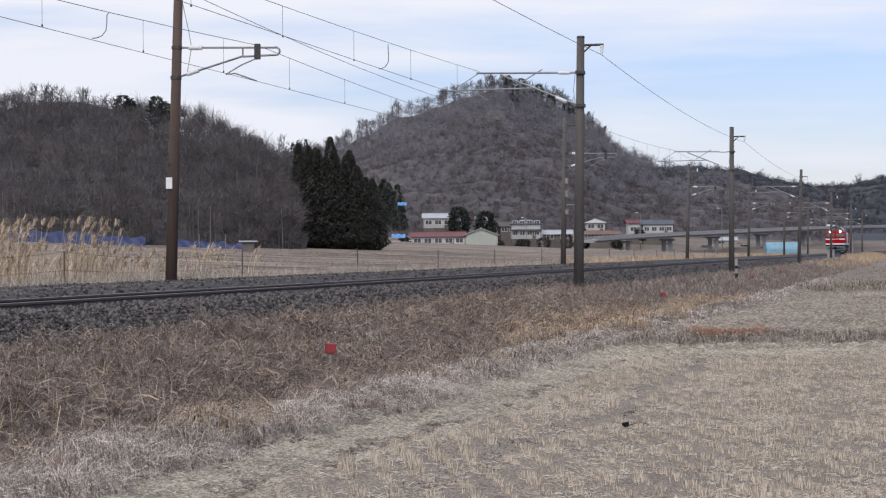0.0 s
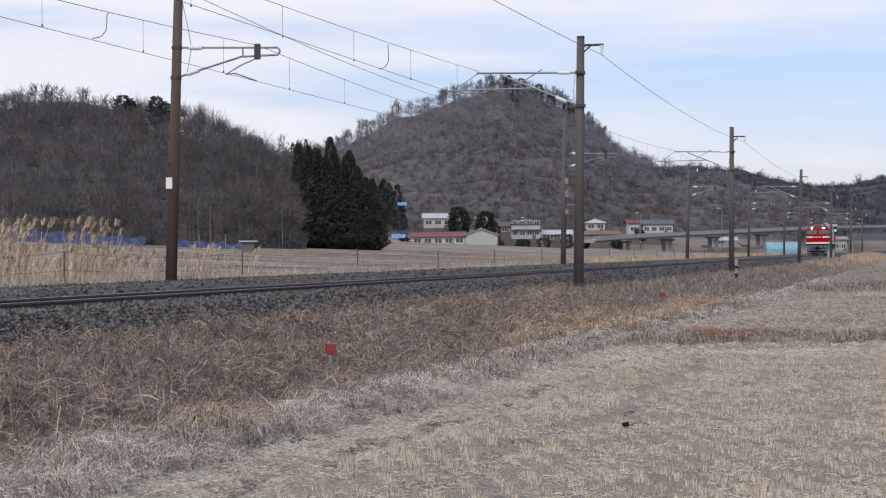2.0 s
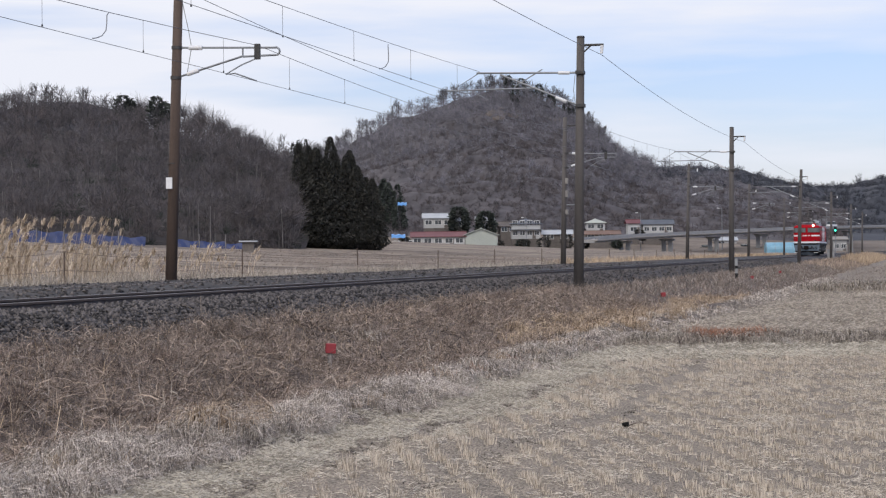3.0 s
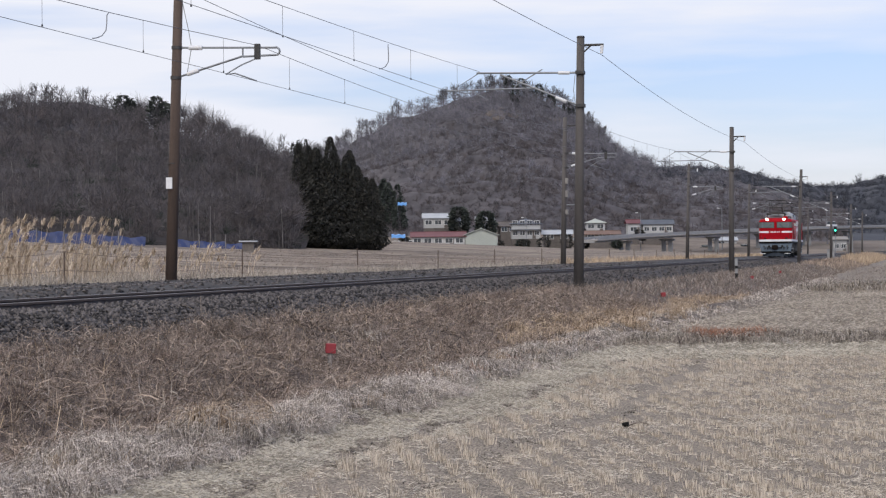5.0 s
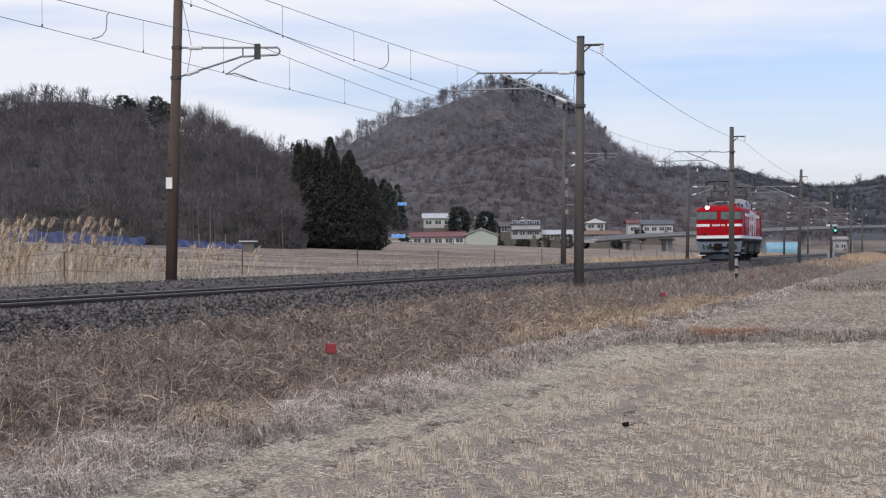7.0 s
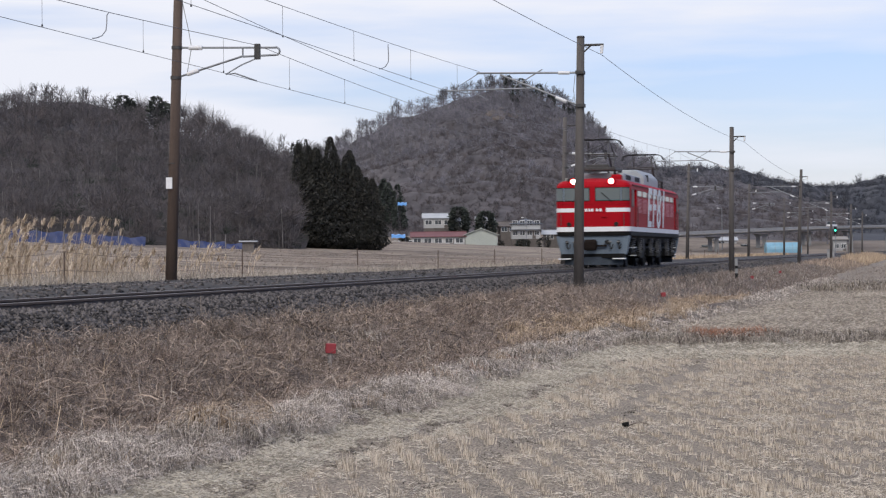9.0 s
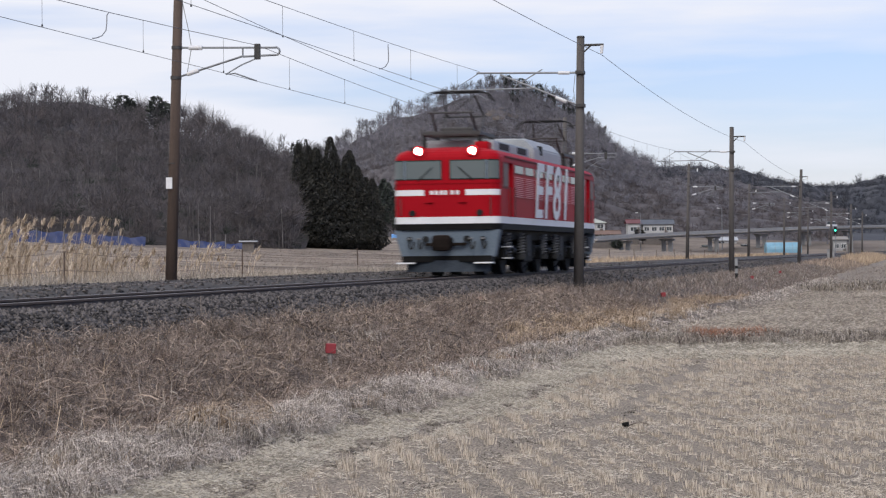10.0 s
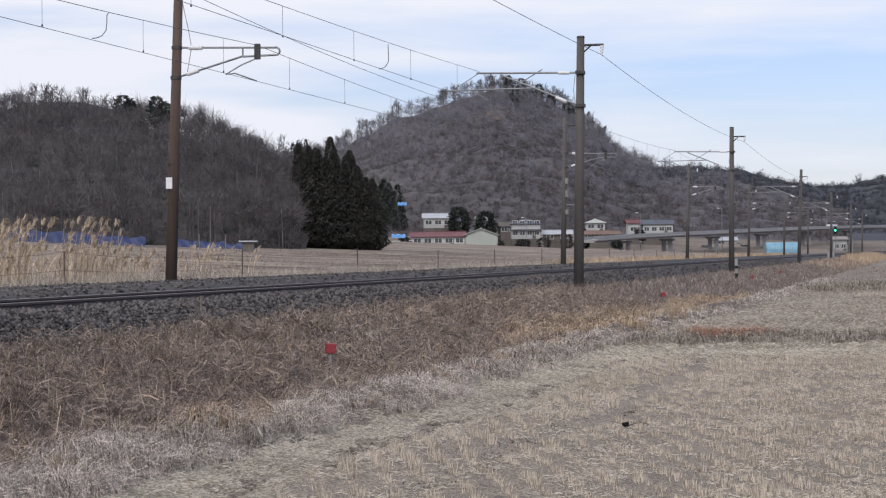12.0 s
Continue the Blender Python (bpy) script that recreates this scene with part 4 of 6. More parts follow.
house((-82.5, 596, 3.4), 8, 7.5, 5.0, 2.2, 0.9, M["brownwall"], M["paleroof"], "low shed with a pale sheet roof", 1, False, 2)
house((-78.0, 636, 6.5), 12, 5.2, 5.0, 2.5, 1.0, M["whitewall"], M["greenwall"], "small cream house above the road", 1, True, 2)
house((-75.0, 628, 3.5), 12, 9.5, 5.0, 2.2, 0.8, M["brownwall"], M["rustroof"], "low house with a faded rust-brown roof", 1, False, 3)
house((-68.8, 648, 5.7), 14, 3.4, 4.5, 3.2, 0.9, M["whitewall"], M["redroof"], "narrow white house end with a red roof", 1, False, 1)
house((-62.0, 650, 5.7), 12, 8.6, 5.0, 2.9, 1.1, M["whitewall"], M["slateroof"], "white house with a blue-grey tile roof", 1, False, 4)
house((-109.5, 600, 7.0), 12, 4.0, 4.0, 2.4, 0.8, M["brownwall"], M["slateroof"], "weathered hut on the slope", 1, False, 1)
house((-10.2, 640, 0.2), 12, 3.8, 5.0, 3.4, 0.6, M["concrete"], M["sleeper"], "grey block beside the distant track", 1, False, 2)
house((-44.0, 668, 1.4), 12, 6.0, 5.0, 2.4, 0.8, M["whitewall"], M["paleroof"], "white shed behind the viaduct", 1, False, 2)

# blue-roofed shed
shed = thing("storage_shed", "long low shed under a bright blue curved sheet", "shed", at=pose(-23.6, 606, 0.0, 0, 0, 12))
bm = bmesh.new()
prof = [(2.3 * math.cos(a), 1.0 + 1.8 * math.sin(a)) for a in [math.pi * k / 10 for k in range(11)]]
prof = [(2.3, 0.0)] + prof + [(-2.3, 0.0)]
A, B = [bm.verts.new((-4.6, y, z)) for y, z in prof], [bm.verts.new((4.6, y, z)) for y, z in prof]
for i in range(len(prof) - 1):
    bm.faces.new((A[i], A[i + 1], B[i + 1], B[i]))
bm.faces.new(A), bm.faces.new(list(reversed(B)))
part("cover", bm, M["teal"], shed)
for x in (-4.62, -2.3, 0, 2.3, 4.62):
    part("hoop", chain(bmesh.new(), [(x, y * 1.01, z * 1.01) for y, z in prof], 0.04, 6), M["steel"], shed)

# small blue sheets on frames beside the houses
for at, w, h in (((-135.7, 643.3, 13.4), 2.6, 1.2), ((-114.3, 545.6, 3.4), 3.4, 1.0)):
    ob = thing("blue_sheet_shelter", "bright blue tarpaulin on a low frame", "tarpaulin", "blue shelters", at=pose(*at, 0, 0, 12))
    bm = bmesh.new()
    n = 8
    T = [[bm.verts.new((-w / 2 + w * i / n, y, z + 0.12 * math.sin(i * 1.7 + y))) for i in range(n + 1)] for y, z in ((-0.9, h + 0.3), (-0.8, h + 1.0), (0.6, h + 1.2))]
    for a, b in zip(T[:-1], T[1:]):
        for i in range(n):
            bm.faces.new((a[i], a[i + 1], b[i + 1], b[i]))
    sh = part("sheet", bm, M["cyan"], ob)
    sh.modifiers.new("thick", "SOLIDIFY").thickness = 0.03
    for x in (-w / 2, w / 2):
        part("leg", tube(bmesh.new(), (x, 0, -2.0), (x, 0, h + 1.0), 0.05, n=6), M["steel"], ob)

# long blue tarpaulin at the foot of the wood
tf = thing("tarpaulin_fence", "long sagging blue tarpaulin along the wood's edge", "tarpaulin", at=pose(0, 0, 0))
r7 = random.Random(4)
N = 9
for k in range(N):
    a, b = Vector((-81.5, 222.8, 0)).lerp(Vector((-58.8, 235.7, 0)), k / N), Vector((-81.5, 222.8, 0)).lerp(Vector((-58.8, 235.7, 0)), (k + 0.97) / N)
    if k == 5:
        continue
    bm = bmesh.new()
    n = 14
    rows_ = []
    for j in range(5):
        row = []
        for i in range(n + 1):
            p = a.lerp(b, i / n)
            z0 = float(ground_z(p.x, p.y)) + 0.1
            top = z0 + 1.25 - 0.028 * k * 3 + 0.10 * math.sin(i * 0.5 + k * 2) * (j / 4)
            row.append(bm.verts.new((p.x, p.y + 0.05 * math.sin(i * 0.9 + j) + j * 0.08, z0 + (top - z0) * j / 4)))
        rows_.append(row)
    for u, v in zip(rows_[:-1], rows_[1:]):
        for i in range(n):
            bm.faces.new((u[i], u[i + 1], v[i + 1], v[i]))
    sh = part("sheet", bm, M["tarp"], tf)
    sh.modifiers.new("thick", "SOLIDIFY").thickness = 0.03
    part("stake", tube(bmesh.new(), (a.x, a.y, float(ground_z(a.x, a.y)) - 0.3), (a.x, a.y, float(ground_z(a.x, a.y)) + 1.6), 0.04, n=6), M["sleeper"], tf)
hut = thing("field_hut", "tiny hut with a pale flat roof at the field's edge", "hut", at=pose(-56.2, 225.8, float(ground_z(-56.2, 225.8)), 0, 0, 12))
part("wall", box(bmesh.new(), -0.6, 0.6, -0.5, 0.5, -0.2, 0.95), M["brownwall"], hut)
part("roof", box(bmesh.new(), -0.95, 0.95, -0.8, 0.8, 0.95, 1.1, 0.03), M["paleroof"], hut)

# road viaduct
DECK = [(-69.1, 555.2, 3.4), (-62.1, 577.1, 4.2), (-53.6, 599.3, 4.8), (-43.4, 621.9, 5.4), (-31.9, 644.8, 6.1), (-20.5, 668, 6.7), (-9.1, 690.5, 7.1), (3, 714, 7.4), (16, 738, 7.6), (40, 780, 7.8)]
via = thing("road_viaduct", "long grey concrete road viaduct on paired piers", "viaduct", at=pose(0, 0, 0))
for (a, b) in zip(DECK[:-1], DECK[1:]):
    a, b = Vector(a), Vector(b)
    side = Vector((b.y - a.y, a.x - b.x, 0)).normalized()
    for nm, o0, o1, z0, z1, mt in (("girder", -2.6, 2.6, -0.4, 0.0, M["concrete"]), ("deck", -3.4, 3.4, 0.0, 0.22, M["sleeper"]), ("parapet", 3.2, 3.45, 0.3, 0.85, M["concrete"]), ("parapet", -3.45, -3.2, 0.3, 0.85, M["concrete"])):
        bm = bmesh.new()
        q = [[bm.verts.new(p + side * o + Vector((0, 0, z))) for o, z in ((o0, z0), (o1, z0), (o1, z1), (o0, z1))] for p in (a, b)]
        for i in range(4):
            j = (i + 1) % 4
            bm.faces.new((q[0][i], q[0][j], q[1][j], q[1][i]))
        bm.faces.new(q[0]), bm.faces.new(list(reversed(q[1])))
        part(nm, bm, mt, via)
    if b.y > 560 and b.y < 760:
        pr = part("pier_cap", box(bmesh.new(), b.x - 2.0, b.x + 2.0, b.y - 0.7, b.y + 0.7, b.z - 1.3, b.z - 0.75, 0.05), M["concrete"], via)
        for dx in (-0.9, 0.9):
            part("pier", box(bmesh.new(), b.x + dx - 0.55, b.x + dx + 0.55, b.y - 0.6, b.y + 0.6, -1.0, b.z - 1.3, 0.08), M["concrete"], via)


def street_lamp(x, y, z0, z1):
    ob = thing("street_lamp", "thin grey roadside lamp post", "lamp", "road lamps", at=pose(x, y, 0))
    part("post", tube(bmesh.new(), (0, 0, z0 - 2), (0, 0, z1), 0.11, 0.07, 8), M["steel"], ob)
    part("arm", tube(bmesh.new(), (0, 0, z1), (-0.9, -0.2, z1 + 0.1), 0.06, n=6), M["steel"], ob)
    part("head", box(bmesh.new(), -1.3, -0.7, -0.45, 0.05, z1 + 0.02, z1 + 0.2, 0.05), M["porcelain"], ob)


for x, y, z0, z1 in ((-59.5, 590, 2, 10.8), (-41.5, 628, 3, 12.4), (-15, 682, 4, 13.0), (-88.6, 583, 3, 9.8)):
    street_lamp(x, y, z0, z1)


def car(at, turn, mat, label, tall=1.5):
    ob = thing("car", label, "car", "parked and passing cars", at=pose(*at, 0, 0, turn))
    part("body", box(bmesh.new(), -1.9, 1.9, -0.8, 0.8, 0.3, 0.85 if tall < 1.7 else 1.0, 0.12), mat, ob)
    part("cabin", box(bmesh.new(), -1.3, 1.1, -0.72, 0.72, 0.8, tall, 0.18), M["window"], ob)
    part("roof", box(bmesh.new(), -1.1, 0.9, -0.68, 0.68, tall - 0.06, tall + 0.03, 0.03), mat, ob)
    for x in (-1.2, 1.2):
        for y in (-0.78, 0.78):
            part("wheel", tube(bmesh.new(), (x, y - 0.1, 0.3), (x, y + 0.1, 0.3), 0.3, n=14), M["rubber"], ob)


car((-113.4, 540, 2.4), 10, M["white"], "small white car parked by the houses")
car((-108.8, 538, 2.5), 14, M["white"], "white car parked by the houses")
car((-37.0, 652, 1.0), 12, M["white"], "white car on the road below the viaduct")
car((-13.5, 680, 7.2), 62, M["white"], "white van crossing the viaduct", 1.9)
car((-47.0, 640, 1.0), 12, M["darksteel"], "dark car on the road below the viaduct")

for i, (x, y, z, h, w) in enumerate(((-107.6, 588, 5.0, 8.0, 2.4), (-98.9, 580, 3.6, 8.0, 2.3))):
    evergreen("round_tree", (x, y, z), h, w, round_shape, 1800, M["pine"], "rounded dark evergreen beside the houses", "tree", 200 + i, 0.7, 0.0, "garden trees")

r_g = random.Random(8)
for i in range(26):
    y = r_g.uniform(540, 640)
    x = -118 + 58 * r_g.random() + (y - 560) * 0.05
    h = r_g.uniform(1.6, 3.4)
    zb = max(float(ground_z(x, y)), 2.2) + max(0.0, (y - 585) * 0.055)
    evergreen("garden_shrub", (x, y, zb - 0.6), h, h * 0.55, round_shape, 420, M["cedar"] if i % 3 else M["pine"], "dark clipped shrub among the village gardens", "shrub", 300 + i, 0.4, 0.1, "garden shrubs")

# ---------------------------------------------------------------- fence, markers and signal by the track
fence = thing("wire_fence", "low rusty post-and-wire fence along the far field", "fence", at=pose(0, 0, 0))
posts = [21.5, 35.2, 49.1, 63.0, 76.8, 90.2, 102.9, 116, 129, 142, 155, 168, 181, 194, 207, 220]
for i, y in enumerate(posts):
    part("post", tube(bmesh.new(), (-7.13, y, -0.5), (-7.13 + 0.03 * math.sin(i * 3), y, 0.78 + 0.05 * math.sin(i * 2.1)), 0.022, 0.02, 8), M["rail"], fence)
for z, sag in ((0.72, 0.16), (0.3, 0.1)):
    for a, b in zip(posts[:-1], posts[1:]):
        part("strand", chain(bmesh.new(), [(-7.13, a + (b - a) * k / 8, z - sag * 4 * (k / 8) * (1 - k / 8)) for k in range(9)], 0.005, 5), M["rail"], fence)
for i, (x, y, tilt, lift) in enumerate(((4.6, 28.45, 4, 0.14), (4.6, 67.7, -6, 0), (4.6, 103.8, 3, -0.04), (4.4, 128.3, 0, -0.04))):
    z = float(ground_z(x, y))
    ob = thing("cable_marker", "small red cable marker on a short stake in the grass", "marker", "cable markers", at=pose(x, y, z, 0, tilt, 20))
    part("stake", tube(bmesh.new(), (0, 0, -0.2), (0, 0, 0.17 + lift), 0.03, n=8), M["sleeper"], ob)
    part("head", box(bmesh.new(), -0.065, 0.065, -0.06, 0.06, 0.14 + lift, 0.27 + lift, 0.012), M["redpaint"], ob, "faded red block")
z = float(ground_z(4.0, 102.6))
mk = thing("distance_post", "short white trackside post with dark bands", "post", at=pose(4.0, 102.6, z))
part("shaft", box(bmesh.new(), -0.06, 0.06, -0.06, 0.06, -0.2, 0.25 - z, 0.01), M["concrete"], mk)
part("band", box(bmesh.new(), -0.066, 0.066, -0.066, 0.066, 0.05, 0.14 - z * 0.2), M["rubber"], mk)
part("band", box(bmesh.new(), -0.066, 0.066, -0.066, 0.066, 0.5, 0.62), M["rubber"], mk)
sig = thing("railway_signal", "trackside colour-light signal showing green", "signal", at=pose(-5.9, 498.6, 0))
part("mast", tube(bmesh.new(), (0, 0, -0.6), (0, 0, 5.6), 0.09, n=10), M["steel"], sig)
hd = part("signal_head", box(bmesh.new(), -0.3, 0.3, -0.25, 0.0, 4.0, 5.7, 0.08), M["rubber"], sig)
part("lens", tube(bmesh.new(), (0, -0.25, 4.9), (0, -0.29, 4.9), 0.2, n=14), M["green"], hd, "bright green lamp")
for z in (5.35, 4.4):
    part("lens", tube(bmesh.new(), (0, -0.25, z), (0, -0.28, z), 0.12, n=14), M["rubber"], hd, "unlit lamp")
for z in (5.5, 5.05, 4.55):
    part("hood", box(bmesh.new(), -0.16, 0.16, -0.5, -0.24, z, z + 0.03), M["rubber"], hd)
cab_ = thing("relay_cabinet", "white relay cabinet beside the distant track", "cabinet", at=pose(2.6, 252, 0))
part("case", box(bmesh.new(), -0.5, 0.3, -0.3, 0.3, -0.6, 0.6, 0.03), M["concrete"], cab_)
part("roof", box(bmesh.new(), -0.55, 0.35, -0.36, 0.36, 0.6, 0.66, 0.01), M["steel"], cab_)
clod = thing("dark_clod", "dark lump of turned earth and dead weed on the stubble", "clod", at=pose(9.52, 20.33, float(ground_z(9.52, 20.33))))
bm = bmesh.new()
bmesh.ops.create_icosphere(bm, subdivisions=2, radius=0.05)
for v in bm.verts:
    v.co *= 0.75 + 0.5 * noise.noise(v.co * 30)
    v.co.z = max(-0.02, v.co.z * 0.6 + 0.03)
part("lump", bm, M["under"], clod)
part("weed", chain(bmesh.new(), [(0.02, 0, 0.02), (0.12, 0.03, 0.05), (0.2, 0.02, 0.03)], 0.006), M["russet"], clod)

# ---------------------------------------------------------------- locomotive
loco = thing("locomotive", "red electric locomotive with white stripes and grey skirts", "locomotive")

HALF, LONG, RAD = 1.42, 17.8, 0.32
ARC = RAD * math.pi / 2


def plan_pt(s, out=0.0):
    """A point of the body's outline; s runs from the middle of the front face round the corner and along the side."""
    sg, a = (1 if s >= 0 else -1), abs(s)
    flat = HALF - RAD
    if a <= flat:
        return sg * a, -out
    if a <= flat + ARC:
        t = (a - flat) / RAD
        return sg * (flat + (RAD + out) * math.sin(t)), RAD - (RAD + out) * math.cos(t)
    return sg * (HALF + out), RAD + a - flat - ARC


def s_side(y):
    return HALF - RAD + ARC + y - RAD


def strip(bm, s0, s1, z0, z1, out=0.004, thick=0.012, flip=False, rake=0.0):
    """A thin curved plate on the body's outline."""
    marks = sorted({s0, s1} | {m for m in [sg * (HALF - RAD + ARC * k / 5) for sg in (-1, 1) for k in range(6)] if s0 < m < s1})
    rings = []
    for o, z in ((out, z0), (out, z1), (out - thick, z1), (out - thick, z0)):
        row = []
        for s in marks:
            x, y = plan_pt(s, o)
            y += rake * (z - z0)
            row.append(bm.verts.new((-x, LONG - y, z) if flip else (x, y, z)))
        rings.append(row)
    n = len(marks)
    for i in range(4):
        a, b = rings[i], rings[(i + 1) % 4]
        for j in range(n - 1):
            bm.faces.new((a[j], a[j + 1], b[j + 1], b[j]))
    bm.faces.new([r[0] for r in rings])
    bm.faces.new([r[-1] for r in reversed(rings)])
    return bm


def outline(inset, notch):
    pts = []
    flat = HALF - RAD
    ss = [-flat, 0.0, flat] + [flat + ARC * k / 5 for k in range(1, 6)]
    side = []
    for y in (1.42, 1.43, 2.08, 2.09):
        x = HALF - (0.14 if notch and 1.425 < y < 2.085 else 0.0)
        side.append((x, y))
    half = [plan_pt(s) for s in ss[1:]] + side + [(HALF, 6.0), (HALF, 8.9)]
    quarter = half
    right = quarter + [(x, LONG - y) for x, y in reversed(quarter[:-1])]
    full = right + [(-x, y) for x, y in reversed(right[1:-1])]
    for x, y in full:
        nx = max(-1.0, min(1.0, x / HALF))
        ny = (y - LONG / 2) / (LONG / 2)
        pts.append((x * (1 - inset / HALF), LONG / 2 + (y - LONG / 2) * (1 - min(inset, 0.9) * 0.9 / (LONG / 2))))
    return pts


bm = bmesh.new()
prev = None
for z, inset, notch in ((1.25, 0, True), (1.4, 0, True), (3.0, 0, True), (3.004, 0, False), (3.12, 0.01, False), (3.2, 0.05, False), (3.27, 0.13, False), (3.33, 0.28, False), (3.38, 0.55, False), (3.41, 0.9, False), (3.42, 1.3, False)):
    row = [bm.verts.new((x, y, z)) for x, y in outline(inset, notch)]
    if prev:
        for j in range(len(row)):
            k = (j + 1) % len(row)
            bm.faces.new((prev[j], prev[k], row[k], row[j]))
    else:
        bm.faces.new(list(reversed(row)))
    prev = row
bm.faces.new(prev)
body = part("body", bm, M["red"], loco, "glossy red body shell with rounded cab ends")
mod = body.modifiers.new("soft", "BEVEL")
mod.width, mod.segments, mod.limit_method, mod.angle_limit = 0.02, 2, "ANGLE", radians(50)

for flip in (False, True):
    s_end = s_side(LONG - RAD)
    part("sill_band", strip(bmesh.new(), -s_side(8.9), s_side(8.9), 1.38, 1.56, 0.008, 0.012, flip), M["white"], loco, "white sill band")
    part("underframe_edge", strip(bmesh.new(), -s_side(8.9), s_side(8.9), 1.22, 1.378, 0.01, 0.08, flip), M["under"], loco, "black underframe edge")
    part("roof_gutter", strip(bmesh.new(), s_side(0.9), s_side(17.0), 3.13, 3.17, 0.025, 0.04, flip), M["gutter"], loco, "dark red roof gutter")
    for s0, s1 in ((-1.5, -0.58), (0.52, 1.5)):
        part("nose_stripe", strip(bmesh.new(), s0, s1, 2.12, 2.27, 0.005, 0.012, flip), M["white"], loco, "white nose stripe")
    part("nose_moulding", strip(bmesh.new(), -1.55, 1.55, 2.43, 2.47, 0.02, 0.03, flip), M["red"], loco)
    plate = part("number_plate", strip(bmesh.new(), -0.5, 0.44, 2.10, 2.29, 0.008, 0.012, flip), M["red"], loco, "red number panel with pale unreadable characters")
    for i, x in enumerate((-0.42, -0.29, -0.16, -0.05, 0.13, 0.27)):
        part("character_bar", strip(bmesh.new(), x, x + 0.085, 2.14, 2.25, 0.014, 0.006, flip), M["white"], plate)
    for sg in (-1, 1):
        a, b = (0.13, 1.06)
        win = part("windscreen", strip(bmesh.new(), *sorted((sg * (a - 0.03), sg * (b + 0.04))), 2.53, 3.05, 0.012, 0.02, flip), M["rubber"], loco, "black rubber-framed windscreen")
        part("pane", strip(bmesh.new(), *sorted((sg * a, sg * b)), 2.56, 3.02, 0.018, 0.01, flip), M["cabglass"], win, "dark reflective glass")
        part("window_pillar", strip(bmesh.new(), *sorted((sg * 1.07, sg * 1.12)), 2.54, 3.04, 0.022, 0.02, flip), M["greypaint"], win, "pale grey pillar")
        part("wiper", chain(bmesh.new(), [(sg * 0.75 * (-1 if flip else 1), LONG + 0.05 if flip else -0.05, 2.5), (sg * 0.35 * (-1 if flip else 1), LONG + 0.05 if flip else -0.05, 2.86)], 0.012), M["rubber"], win)
        cor = part("corner_window", strip(bmesh.new(), *sorted((sg * 1.12, sg * 1.47)), 2.53, 3.05, 0.012, 0.02, flip), M["rubber"], loco, "curved corner window")
        part("pane", strip(bmesh.new(), *sorted((sg * 1.13, sg * 1.44)), 2.56, 3.02, 0.018, 0.01, flip), M["cabglass"], cor)
        # lamps
        y0, d = (LONG, 1) if flip else (0.0, -1)
        hb = bmesh.new()
        tube(hb, (sg * 0.72, y0 - d * 0.3, 3.28), (sg * 0.72, y0 + d * 0.03, 3.28), 0.15, 0.145, 20)
        hl = part("headlight", hb, M["red"], loco, "round headlight in a red housing")
        part("lens", tube(bmesh.new(), (sg * 0.72, y0 + d * 0.028, 3.28), (sg * 0.72, y0 + d * 0.045, 3.28), 0.085, 0.08, 20), M["lamp"] if not flip else M["sideglass"], hl, "bright warm lamp lens" if not flip else "unlit lamp lens")
        tl = part("marker_light", tube(bmesh.new(), (sg * 0.9, y0, 1.66), (sg * 0.9, y0 + d * 0.06, 1.66), 0.085, 0.08, 14), M["rubber"], loco, "dark unlit marker light")
        part("handrail", chain(bmesh.new(), [(sg * 1.2, y0 + d * 0.06, 1.6), (sg * 1.2, y0 + d * 0.06, 2.05)], 0.014), M["darksteel"], loco)
        part("lamp_bracket", box(bmesh.new(), sg * 0.45 - 0.11, sg * 0.45 + 0.11, y0 - 0.05, y0 + 0.05, 1.93, 1.95), M["red"], loco)
    yb = LONG if flip else 0.0
    # skirt with raked corners, plough and footboards
    d = 1 if flip else -1
    bm = bmesh.new()
    prof = [(-1.42, 1.22), (1.42, 1.22), (1.27, 0.5), (-1.22, 0.5)]
    f0 = [bm.verts.new((x, yb - d * 0.06 - d * 0.03 * (1.22 - z), z)) for x, z in prof]
    f1 = [bm.verts.new((x, yb - d * 0.42, z)) for x, z in prof]
    bm.faces.new(f0), bm.faces.new(list(reversed(f1)))
    for i in range(4):
        j = (i + 1) % 4
        bm.faces.new((f0[i], f1[i], f1[j], f0[j]))
    bmesh.ops.bevel(bm, geom=list(bm.edges), offset=0.03, segments=2, affect="EDGES")
    sk = part("skirt", bm, M["greypaint"], loco, "blue-grey painted front skirt")
    for x, z, w in ((0.55, 0.98, 0.09), (0.98, 0.98, 0.07), (-0.55, 0.98, 0.09), (-0.98, 0.98, 0.07)):
        part("hose_socket", tube(bmesh.new(), (x, yb, z), (x, yb + d * 0.07, z), w, w * 0.9, 14), M["rubber"], sk)
    for x, w in ((-0.98, 0.13), (-0.72, 0.1), (0.66, 0.12), (0.98, 0.1)):
        pts = [(x + w * (1 - math.cos(k * 0.42)) * 0.5, yb + d * (0.06 + 0.05 * math.sin(k * 0.42)), 0.98 - 0.26 * math.sin(k * 0.42) ** 0.8) for k in range(8)]
        part("brake_hose", chain(bmesh.new(), pts, 0.024, 8), M["rubber"], sk, "black looped brake hose")
        part("hose_cock", tube(bmesh.new(), (x - 0.05, yb + d * 0.09, 0.98), (x + 0.06, yb + d * 0.09, 0.99), 0.024, 0.024, 8), M["spring"], sk)
    cp = bmesh.new()
    box(cp, -0.17, 0.17, min(yb - d * 0.1, yb + d * 0.34), max(yb - d * 0.1, yb + d * 0.34), 0.74, 1.02, 0.05)
    box(cp, -0.3, 0.22, min(yb + d * 0.3, yb + d * 0.55), max(yb + d * 0.3, yb + d * 0.55), 0.66, 1.08, 0.11)
